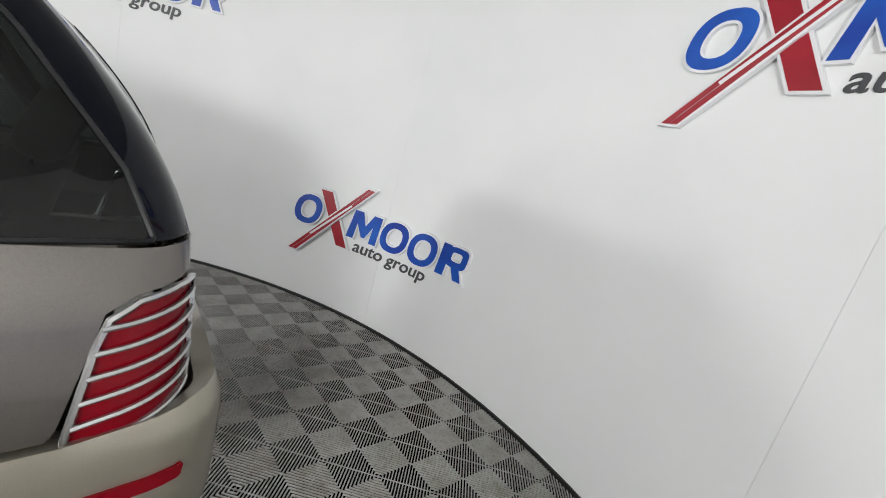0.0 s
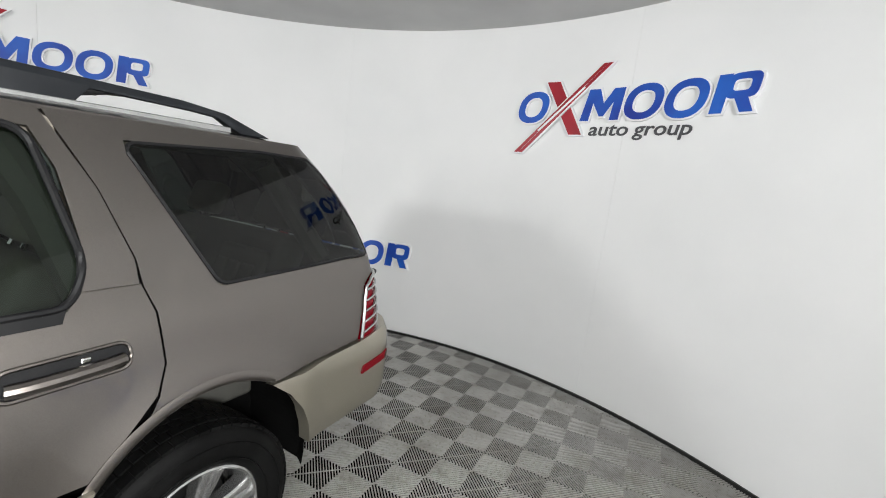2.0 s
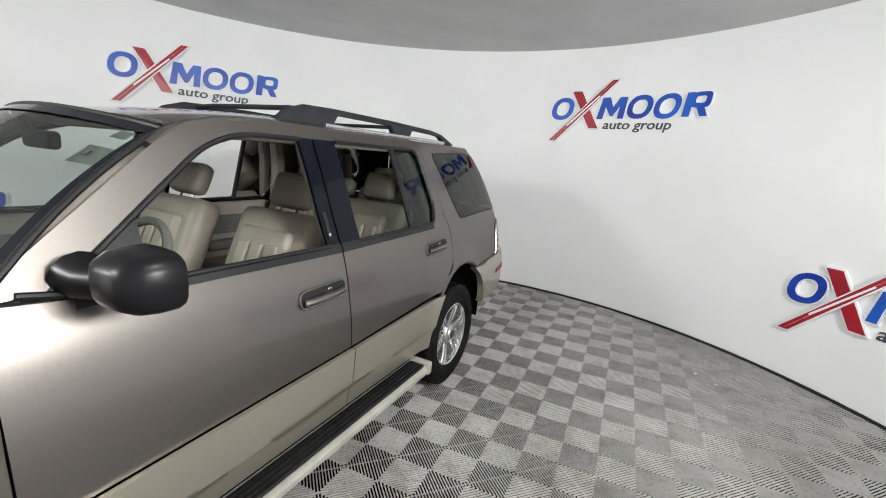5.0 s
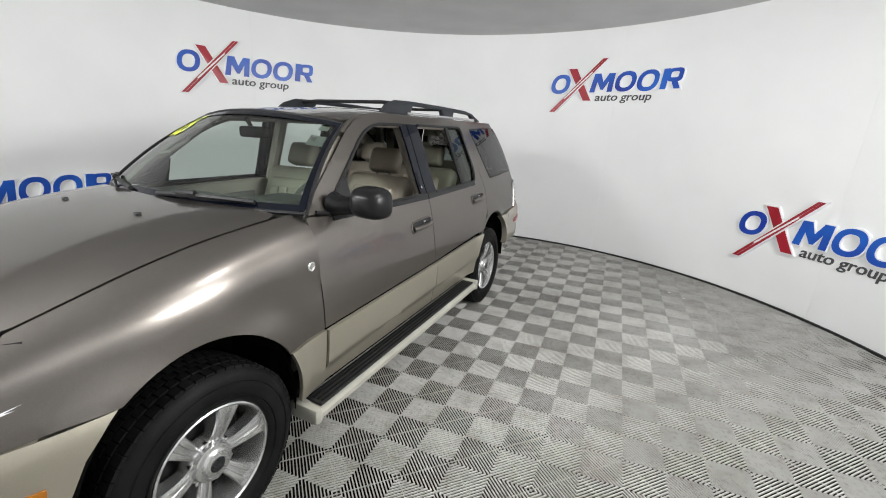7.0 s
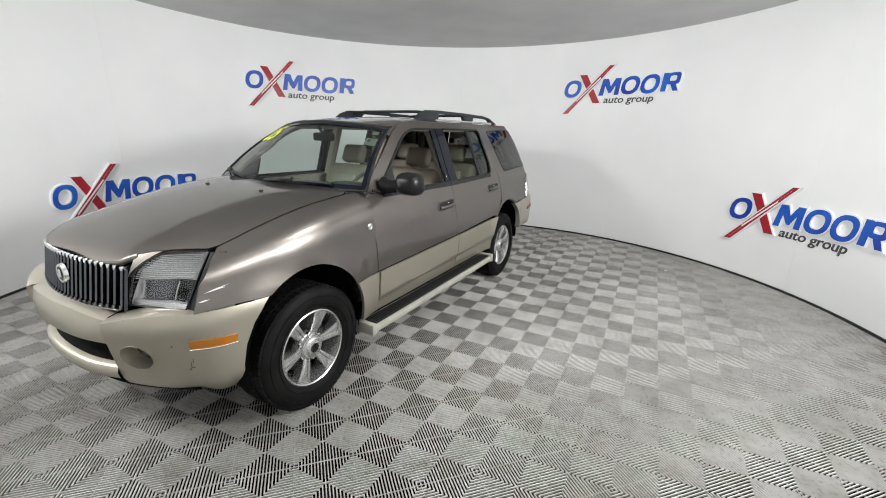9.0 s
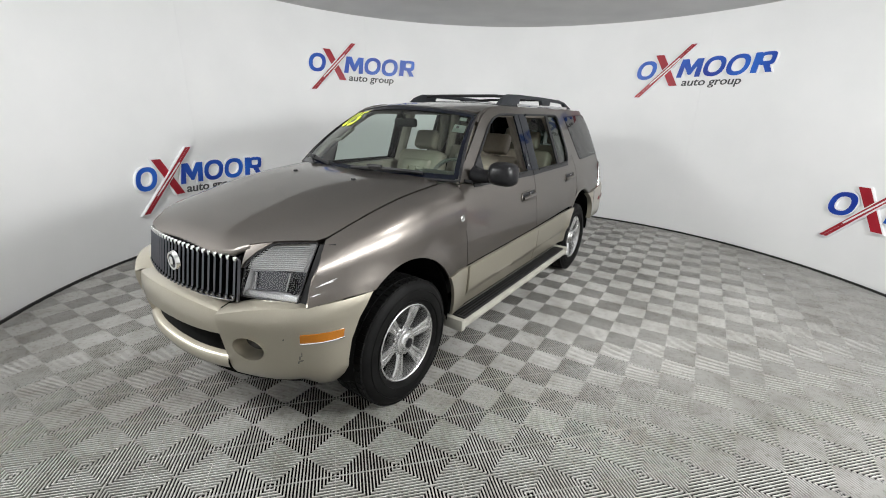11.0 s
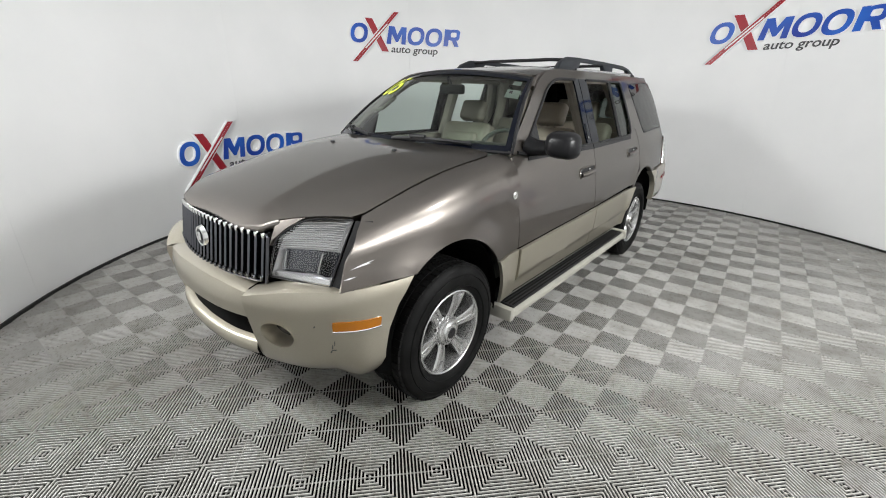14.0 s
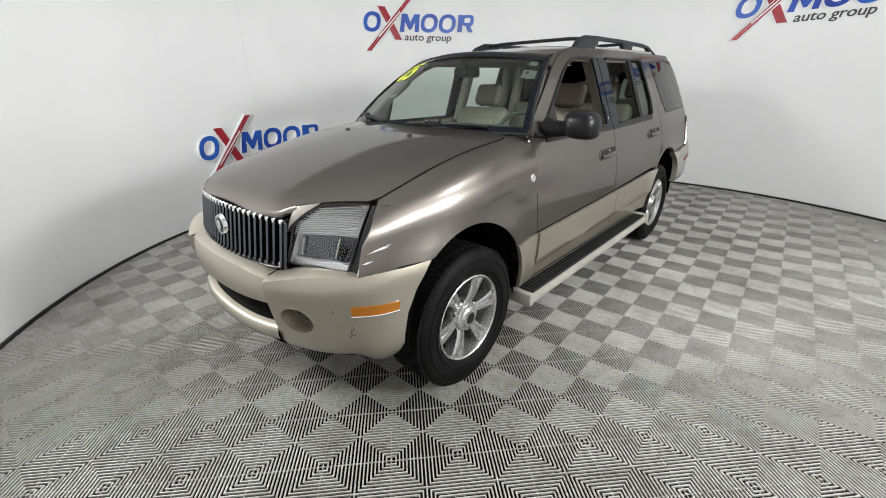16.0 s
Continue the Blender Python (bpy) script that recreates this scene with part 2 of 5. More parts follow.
def panel(poly, lift, step=0.05, rim=0.012, side=1, back=None, holes=()):
    """A sheet over a polygon of the (u, v) plane, lifted to the body's surface, with its edges turned in."""
    poly = [Vector(p) for p in poly]
    pts = []
    for i, p in enumerate(poly):
        q = poly[(i + 1) % len(poly)]
        n = max(1, int((q - p).length / step))
        pts += [p + (q - p) * (k / n) for k in range(n)]
    edge_n = len(pts)
    lo = (min(p.x for p in pts), min(p.y for p in pts))
    hi = (max(p.x for p in pts), max(p.y for p in pts))
    inner = []
    nu, nv = max(1, int((hi[0] - lo[0]) / step)), max(1, int((hi[1] - lo[1]) / step))
    for i in range(1, nu):
        for j in range(1, nv):
            p = Vector((lo[0] + (hi[0] - lo[0]) * i / nu, lo[1] + (hi[1] - lo[1]) * j / nv))
            if min((p - q).length_squared for q in pts) > (0.45 * step) ** 2:
                inner.append(p)
    edges = [(i, (i + 1) % edge_n) for i in range(edge_n)]
    inner = [p for p in inner if not any(inside(p, h) for h in holes)]
    for h in holes:
        o = len(pts) + len(inner)
        inner += [Vector(p) for p in h]
        edges += [(o + i, o + (i + 1) % len(h)) for i in range(len(h))]
    verts, _, faces, *_ = geometry.delaunay_2d_cdt(pts + inner, edges, [list(range(edge_n))], 1, 1e-6)
    bm = bmesh.new()
    vs = []
    for v in verts:
        x, y, z = lift(v.x, v.y)
        vs.append(bm.verts.new((x * side, y, z)))
    for f in faces:
        mid = sum((verts[i] for i in f), Vector((0, 0))) / len(f)
        if any(inside(mid, h) for h in holes):
            continue
        try:
            bm.faces.new([vs[i] for i in f])
        except ValueError:
            pass
    loose = [v for v in bm.verts if not v.link_faces]
    bmesh.ops.delete(bm, geom=loose, context="VERTS")
    bmesh.ops.recalc_face_normals(bm, faces=bm.faces)
    outward = Vector(back) if back else None
    bm.normal_update()
    if rim:
        total = Vector((0, 0, 0))
        for f in bm.faces:
            total += f.normal * f.calc_area()
        guess = outward or Vector((side, 0, 0.6))
        if back is None and abs(total.normalized().y) > 0.6:
            guess = Vector((0, 1 if sum(v.co.y for v in bm.verts) > 0 else -1, 0))
        if total.dot(guess) < 0:
            bmesh.ops.reverse_faces(bm, faces=bm.faces)
            bm.normal_update()
        border = [e for e in bm.edges if e.is_boundary]
        made = {}
        for e in border:
            for v in e.verts:
                if v not in made:
                    made[v] = bm.verts.new(v.co - v.normal * rim)
        for e in border:
            a, b = e.verts
            bm.faces.new((a, b, made[b], made[a]))
    return bm


def mirror_bm(bm):
    c = bm.copy()
    for v in c.verts:
        v.co.x = -v.co.x
    bmesh.ops.reverse_faces(c, faces=c.faces)
    return c


# ---- booth ----
def arc_slab(a0, a1, r0, r1, z0, z1, step=2.0):
    """A bent slab between two angles, radii and heights."""
    n = max(1, int(round((a1 - a0) / step)))
    rows = []
    for k in range(n + 1):
        a = a0 + (a1 - a0) * k / n
        rows.append([polar(a, r0, z0), polar(a, r0, z1), polar(a, r1, z1), polar(a, r1, z0)])
    bm = grid_surface(rows, True)
    bm.verts.ensure_lookup_table()
    if a1 - a0 < 359.9:
        bm.faces.new([bm.verts[k] for k in range(4)])
        bm.faces.new([bm.verts[4 * n + k] for k in range(4)])
    else:
        bmesh.ops.remove_doubles(bm, verts=bm.verts, dist=1e-5)
    return bm


wall = tagged(part("wall_round", arc_slab(0, 360, RAD + 0.012, RAD + 0.06, 0, TOP), LOGO_WHITE), "white curved wall of a round photo booth", "wall", kind="structure")
SEAM = 38.7
for k in range(9):
    a0 = 36.0 + SEAM * k
    a1 = a0 + SEAM if k < 8 else 36.0 + 360
    gap = 0.008
    part("wall_panel", arc_slab(a0 + gap, a1 - gap, RAD, RAD + 0.01, 0.0, TOP, 1.6), WALL, wall, smooth=True)
part("wall_crease", arc_slab(-169.5, -163.0, RAD - 0.003, RAD - 0.0005, 1.548, 1.554, 1.0), WALL, wall, "faint crease in the wall skin")
base = tagged(part("baseboard", arc_slab(0, 360, RAD - 0.016, RAD - 0.001, -0.022, 0.022), TRIM), "thin black edging strip along the foot of the wall", "trim", kind="structure")

bm = bmesh.new()
bmesh.ops.create_circle(bm, cap_ends=True, segments=128, radius=RAD + FLARE * TOP + 0.06)
for v in bm.verts:
    v.co += Vector((CX, CY, TOP + 0.002))
ext = bmesh.ops.extrude_face_region(bm, geom=bm.faces[:])
for v in ext["geom"]:
    if isinstance(v, bmesh.types.BMVert):
        v.co.z += 0.08
tagged(part("ceiling", bm, CEIL), "flat grey painted ceiling of the photo booth", "ceiling", kind="structure")


# lamps
def light_panel(name, m, w, h, watts, label, category, group):
    """A slim lamp panel that shines along its own -z."""
    lamp = empty(name)
    lamp.matrix_basis = m
    for lo, hi in (((-w / 2, -h / 2, -0.03), (w / 2, -h / 2 + 0.025, 0.03)), ((-w / 2, h / 2 - 0.025, -0.03), (w / 2, h / 2, 0.03)),
                   ((-w / 2, -h / 2 + 0.025, -0.03), (-w / 2 + 0.025, h / 2 - 0.025, 0.03)), ((w / 2 - 0.025, -h / 2 + 0.025, -0.03), (w / 2, h / 2 - 0.025, 0.03))):
        part("frame_bar", box(lo, hi, 0.004), BLACK_PLASTIC, lamp, "black metal frame")
    part("diffuser", box((-w / 2 + 0.025, -h / 2 + 0.025, -0.015), (w / 2 - 0.025, h / 2 - 0.025, 0.0)), LAMP, lamp, "glowing white diffuser")
    data = bpy.data.lights.new("lamp_light", "AREA")
    data.shape, data.size, data.size_y, data.energy, data.color = "RECTANGLE", w - 0.06, h - 0.06, watts, (0.99, 1.0, 0.99)
    bulb = new("bulb", data)
    bulb.parent = lamp
    bulb.location.z = -0.03
    tagged(lamp, label, category, group)
    return lamp


for deg, z, w, h, watts in WALL_LAMPS:
    at = polar(deg, RAD - 0.03, z)
    light_panel("wall_lamp", look(at, (CX, CY, z - 0.25)), w, h, watts, "slim white lamp panel on the curved wall", "lamp panel", "wall lamp panels")
for x, y, w, h, watts in CEILING_LAMPS:
    light_panel("ceiling_light", pose(x, y, TOP - 0.032), w, h, watts, "square white lamp panel on the grey ceiling", "ceiling light", "ceiling lamp panels")


# wall signs
def bent(theta, r):
    return lambda u, v: polar(theta - math.degrees(u / (RAD + FLARE * v)), r, v)


SU, SV = 1.050, 1.060


def sign_piece(name, poly, theta, z, r, thick, mat, parent, label="", hole=None):
    """A flat cut-out shape, bent to the wall, with or without a hole."""
    poly = [(p[0] * SU, p[1] * SV) for p in poly]
    hole = [(p[0] * SU, p[1] * SV) for p in hole] if hole else None
    lift = bent(theta, r)
    bm = bmesh.new()
    if hole:
        n = len(poly)
        rows = []
        for ring, rad in ((hole, r), (poly, r), (poly, r + thick), (hole, r + thick)):
            f = bent(theta, rad)
            rows.append([f(p[0], z + p[1]) for p in ring])
        rows.append(rows[0])
        bm = grid_surface(rows, True)
        bmesh.ops.remove_doubles(bm, verts=bm.verts, dist=1e-6)
    else:
        f2 = bent(theta, r + thick)
        a = [bm.verts.new(lift(p[0], z + p[1])) for p in poly]
        b = [bm.verts.new(f2(p[0], z + p[1])) for p in poly]
        bm.faces.new(a)
        bm.faces.new(b[::-1])
        for i in range(len(a)):
            bm.faces.new((a[i], b[i], b[(i + 1) % len(a)], a[(i + 1) % len(a)]))
    return part(name, bm, mat, parent, label)


def grown(poly, d):
    """The polygon pushed out by d (for the foam backing)."""
    n = len(poly)
    area = sum(poly[i][0] * poly[(i + 1) % n][1] - poly[(i + 1) % n][0] * poly[i][1] for i in range(n))
    s = 1 if area > 0 else -1
    out = []
    for i in range(n):
        p, a, b = Vector(poly[i]), Vector(poly[i - 1]), Vector(poly[(i + 1) % n])
        e, f = (p - a).normalized(), (b - p).normalized()
        m = Vector((e.y + f.y, -e.x - f.x)) * s
        m = m.normalized() if m.length > 1e-6 else Vector((e.y, -e.x)) * s
        k = max(0.5, m.dot(Vector((e.y, -e.x)) * s))
        out.append(tuple(p + m * (d / k)))
    return out


def oval(cu, cv, ru, rv, lean=0.18, n=40, power=2.3):
    pts = []
    for k in range(n):
        a = math.tau * k / n
        c, s = math.cos(a), math.sin(a)
        x = ru * math.copysign(abs(c) ** (2 / power), c)
        y = rv * math.copysign(abs(s) ** (2 / power), s)
        pts.append((cu + x + lean * y, cv + y))
    return pts


OUTLINES = {}


def outline(text):
    """A raised text in the built-in font, flat, as a mesh that is kept for later use."""
    if text not in OUTLINES:
        curve = bpy.data.curves.new("word_outline", 'FONT')
        curve.body = text
        curve.size = 0.137
        curve.extrude = 0.0035
        curve.offset = 0.0016
        curve.resolution_u = 3
        ob = bpy.data.objects.new("word_outline", curve)
        bpy.context.scene.collection.objects.link(ob)
        bpy.context.view_layer.update()
        mesh = bpy.data.meshes.new_from_object(ob.evaluated_get(bpy.context.evaluated_depsgraph_get()))
        bpy.data.objects.remove(ob)
        bpy.data.curves.remove(curve)
        xs = [v.co.x for v in mesh.vertices]
        OUTLINES[text] = (mesh, min(xs), max(xs))
    return OUTLINES[text]


def sign_word(text, u0, u1, base, theta, z, parent):
    """A word of raised letters, slanted and bent to the wall."""
    lo, hi = outline(text)[1:]
    k = (u1 - u0) / (hi - lo)
    for i, letter in enumerate(text):
        mesh, left, right = outline(letter)
        shift = outline(text[:i + 1])[2] - right - lo
        bm = bmesh.new()
        bm.from_mesh(mesh)
        bmesh.ops.remove_doubles(bm, verts=bm.verts, dist=1e-5)
        for v in bm.verts:
            x = u0 + (v.co.x + shift) * k + 0.18 * v.co.y
            v.co = bent(theta, RAD - 0.0045 - v.co.z)(x * SU, z + (base + v.co.y) * SV)
        part("letter", bm, LOGO_GREY, parent, "small grey letter")


def wall_sign(theta, z):
    sign = empty("wall_sign", polar(theta, RAD, z))
    shapes = []
    for cu, cv, ru, rv in ((0.112, 0.378, 0.128, 0.125), (0.983, 0.392, 0.130, 0.122), (1.262, 0.390, 0.130, 0.124)):
        t = 0.056
        shapes.append(("ring", LOGO_BLUE, oval(cu, cv, ru, rv), oval(cu, cv, ru - t, rv - t * 0.85)))
    upright = [(0.52, 0.268), (0.588, 0.268), (0.610, 0.40), (0.668, 0.30), (0.700, 0.30), (0.766, 0.405), (0.751, 0.272), (0.817, 0.272), (0.842, 0.5), (0.760, 0.5), (0.692, 0.395), (0.652, 0.5), (0.57, 0.5)]
    shapes.append(("block", LOGO_BLUE, upright, None))
    shapes.append(("block", LOGO_BLUE, [(1.413, 0.281), (1.484, 0.281), (1.514, 0.511), (1.439, 0.511)], None))
    shapes.append(("bowl", LOGO_BLUE, oval(1.580, 0.437, 0.090, 0.074, 0.12, 40, 4.0), oval(1.574, 0.440, 0.046, 0.033, 0.12, 40, 4.0)))
    shapes.append(("leg", LOGO_BLUE, [(1.540, 0.372), (1.585, 0.281), (1.655, 0.281), (1.612, 0.376)], None))
    shapes.append(("cross_bar", LOGO_RED, [(0.205, 0.573), (0.315, 0.573), (0.553, 0.164), (0.447, 0.164)], None))
    lift0 = 0.0
    for name, mat, poly, hole in shapes:
        lift0 = {"cross_bar": 0.004, "bowl": 0.0012, "leg": 0.0024}.get(name, 0.0)
        if hole:
            sign_piece("backing", grown(poly, 0.012), theta, z, RAD - 0.024 - lift0, 0.0235 + lift0, LOGO_WHITE, sign, "white foam backing", grown(hole, -0.012))
        else:
            sign_piece("backing", grown(poly, 0.012), theta, z, RAD - 0.024 - lift0, 0.0235 + lift0, LOGO_WHITE, sign, "white foam backing")
        sign_piece(name, poly, theta, z, RAD - 0.027 - lift0, 0.0025, mat, sign, "blue cut-out shape" if mat is LOGO_BLUE else "red cut-out bar", hole)
    # long red slash with a pale line along it
    sl = [(-0.009, 0.012), (0.066, 0.012), (0.718, 0.684), (0.650, 0.684)]
    sign_piece("backing", grown(sl, 0.012), theta, z, RAD - 0.033, 0.0325, LOGO_WHITE, sign, "white foam backing")
    for k0, k1 in ((0.0, 0.48), (0.515, 1.0)):
        mix = lambda a, b, t: (a[0] + (b[0] - a[0]) * t, a[1] + (b[1] - a[1]) * t)
        q = [mix(sl[0], sl[1], k0), mix(sl[0], sl[1], k1), mix(sl[3], sl[2], k1), mix(sl[3], sl[2], k0)]
        sign_piece("slash_bar", q, theta, z, RAD - 0.0365, 0.0030, LOGO_RED, sign, "red slanted bar")
    # small grey words under the large shapes
    for word, u0, u1 in (("auto", 0.597, 0.893), ("group", 0.937, 1.322)):
        sign_word(word, u0, u1, 0.163, theta, z, sign)
    for ob in sign.children:
        ob.matrix_parent_inverse = Matrix.Translation(sign.location).inverted()
    high = z > 1.0
    tagged(sign, "blue and red raised logo shapes high on the white wall" if high else "blue and red raised logo shapes low on the white wall", "sign", "wall signs")
    return sign


for theta, z in ((165.16, 1.954), (87.53, 1.983), (48.22, 0.424), (126.4, 0.425), (-156.95, 0.4386)):
    wall_sign(theta, z)
for mesh, left, right in OUTLINES.values():
    bpy.data.meshes.remove(mesh)


# ---- the car: nose to -y, its left side to +x ----
car = empty("car", (0, 0, 0))
tagged(car, "brown-grey metallic off-road car with champagne cladding, parked on the tiles", "car")
SIDE = spline([0.28, 0.45, 0.60, 0.75, 0.90, 1.05, 1.15, 1.22, 1.40, 1.64, 1.72], [0.825, 0.856, 0.871, 0.875, 0.862, 0.836, 0.810, 0.782, 0.716, 0.626, 0.590])
HOOD = spline([-2.20, -2.15, -2.08, -1.95, -1.60, -1.27, -0.80], [0.995, 1.040, 1.075, 1.112, 1.190, 1.247, 1.285])
ARCH = {-1: (-1.455, 0.46, 0.415, 0.440), 1: (1.478, 0.46, 0.412, 0.432)}


def taper(y):
    t = 0.0
    if y < -1.15:
        t += 0.105 * ((-1.15 - y) / 0.95) ** 2.2
    if y > 1.5:
        t += 0.035 * ((y - 1.5) / 0.8) ** 2
    return t


def side_x(y, z):
    x = SIDE(z) - taper(y)
    for cy, cz, ry, rz in ARCH.values():
        if z < 1.1:
            r = math.hypot((y - cy) / ry, (z - cz) / rz)
            x += 0.020 * math.exp(-((r - 1.02) / 0.16) ** 2)
    return x


def on_side(y, z):
    return (side_x(y, z), y, z)


def proud(d):
    return lambda y, z: (side_x(y, z) + d, y, z)


def power(y):
    return 2.9 + 1.5 * min(max((y + 2.0) / 1.15, 0), 1)


ZC = 0.92


def hood_z(x, y):
    w, n = side_x(y, ZC), power(y)
    k = min(abs(x) / w, 1.0)
    return ZC + (HOOD(y) - ZC) * (1 - k ** n) ** (1 / n)


def on_hood(x, y):
    return (x, y, hood_z(x, y))


def on_fender(y, q):
    """Side of the car up to ZC, then round the shoulder towards the bonnet."""
    if q <= ZC:
        return on_side(y, q)
    a = min((q - ZC) * math.pi / 2, math.pi / 2)
    w, n = side_x(y, ZC), power(y)
    return (w * math.cos(a) ** (2 / n), y, ZC + (HOOD(y) - ZC) * math.sin(a) ** (2 / n))


def shoulder(y, x):
    """The q at which the fender reaches x."""
    w, n = side_x(y, ZC), power(y)
    return ZC + math.acos(min(1, (x / w)) ** (n / 2)) * 2 / math.pi


def arch_pts(which, a0, a1, n=18, grow=0.0):
    cy, cz, ry, rz = ARCH[which]
    return [(cy + (ry + grow) * math.cos(radians(a0 + (a1 - a0) * k / n)), cz + (rz + grow) * math.sin(radians(a0 + (a1 - a0) * k / n))) for k in range(n + 1)]


def arch_angle(which, z, front):
    """Angle on the arch at height z."""
    cy, cz, ry, rz = ARCH[which]
    a = math.degrees(math.asin(max(-1, min(1, (z - cz) / rz))))
    return 180 - a if front else a


def hood_edge(y):
    return 0.690 + 0.018 * (y + 1.9)


def clad_top(y):
    return 0.716 + 0.022 * y


def rear_corner(z):
    d = max(0.0, z - 1.20)
    return 2.275 - 0.25 * d - 0.85 * d * d


def hip(poly):
    """Sweeps the rear door's window line back towards the roof."""
    return [(y + 0.055 * min(max((z - 1.22) / 0.28, 0), 1) if 0.98 < y < 1.31 and z > 1.22 else y, z) for y, z in poly]


def lean_in(poly):
    """Follows the forward lean of the tail above the waist."""
    out = []
    for s, z in poly:
        d = max(0.0, z - 1.20)
        k = min(max((s - 1.6) / 0.5, 0), 1)
        out.append((s - (0.03 * d + 0.35 * d * d) * k, z))
    return out



def rear_lift(off=0.0, r=0.15):
    """Along the side, then round the rear corner and across the back."""
    def f(s, z):
        ys = rear_corner(z)
        if s <= ys:
            return (side_x(s, z) + off, s, z)
        b = min((s - ys) / r, math.pi / 2)
        rest = max(0.0, s - ys - r * math.pi / 2)
        return (side_x(ys, z) - r * (1 - math.cos(b)) + off * math.cos(b) - rest, ys + (r + off) * math.sin(b), z)
    return f


SIDES = (1, -1)
B_S = [0, 0.25, 0.456, 0.621, 0.749, 0.864, 0.990, 1.142, 1.30]
BX = spline(B_S, [0, 0.25, 0.450, 0.600, 0.700, 0.765, 0.805, 0.830, 0.840])
BY = spline(B_S, [-2.305, -2.288, -2.235, -2.165, -2.085, -1.990, -1.870, -1.720, -1.562])


def nose(off=0.0, round_top=0.80, round_bottom=0.42):
    """Round the nose: s along the bumper from the middle, z up."""
    def f(s, z):
        a = abs(s)
        x, y = BX(a), BY(a)
        dx, dy = BX(a + 0.01) - BX(max(a - 0.01, 0)), BY(a + 0.01) - BY(max(a - 0.01, 0))
        n = Vector((-dy, dx)) if a > 0.011 else Vector((0, 1))
        n = Vector((dy, -dx)).normalized() if a > 0.011 else Vector((0, -1))
        d = off - 1.1 * max(0, z - round_top + 0.07) ** 2 * 3 - 1.4 * max(0, round_bottom + 0.09 - z) ** 2 * 3
        p = Vector((x, y)) + n * d
        return (p.x * (1 if s >= 0 else -1), p.y, z)
    return f


def loft_tube(points, r, mat, name, parent, label="", sides=6):
    return part(name, tube(points, r, sides), mat, parent, label, True)


# bonnet
HOOD_POLY = [(0, -2.185), (0.25, -2.176), (0.40, -2.145), (0.455, -2.085), (0.57, -1.985), (0.672, -1.895), (0.688, -1.84), (0.700, -1.0), (0.68, -0.955), (0.40, -1.035), (0, -1.075)]
hood = part("hood", panel(HOOD_POLY + [(-x, y) for x, y in HOOD_POLY[-2:0:-1]], on_hood, 0.045, 0.03, back=(0, 0, 1)), PAINT, car, "brown-grey metallic bonnet", True)
LIP = [(-0.45, -2.092), (-0.40, -2.145), (-0.25, -2.176), (0, -2.185), (0.25, -2.176), (0.40, -2.145), (0.45, -2.092)]
lip = []
for a, b in zip(LIP, LIP[1:]):
    lip += [(a[0] + (b[0] - a[0]) * k / 5, a[1] + (b[1] - a[1]) * k / 5) for k in range(5)]
lip.append(LIP[-1])
part("hood_lip", tube([(x, y + 0.006, hood_z(x, y) - 0.014) for x, y in lip], 0.016, 10), PAINT, hood, "rolled front edge of the bonnet", True)
for x in (0.284, -0.284):
    part("washer_nozzle", box((x - 0.012, -1.30, hood_z(x, -1.29) - 0.004), (x + 0.012, -1.28, hood_z(x, -1.29) + 0.010), 0.004), BLACK_PLASTIC, hood, "small black washer nozzle")

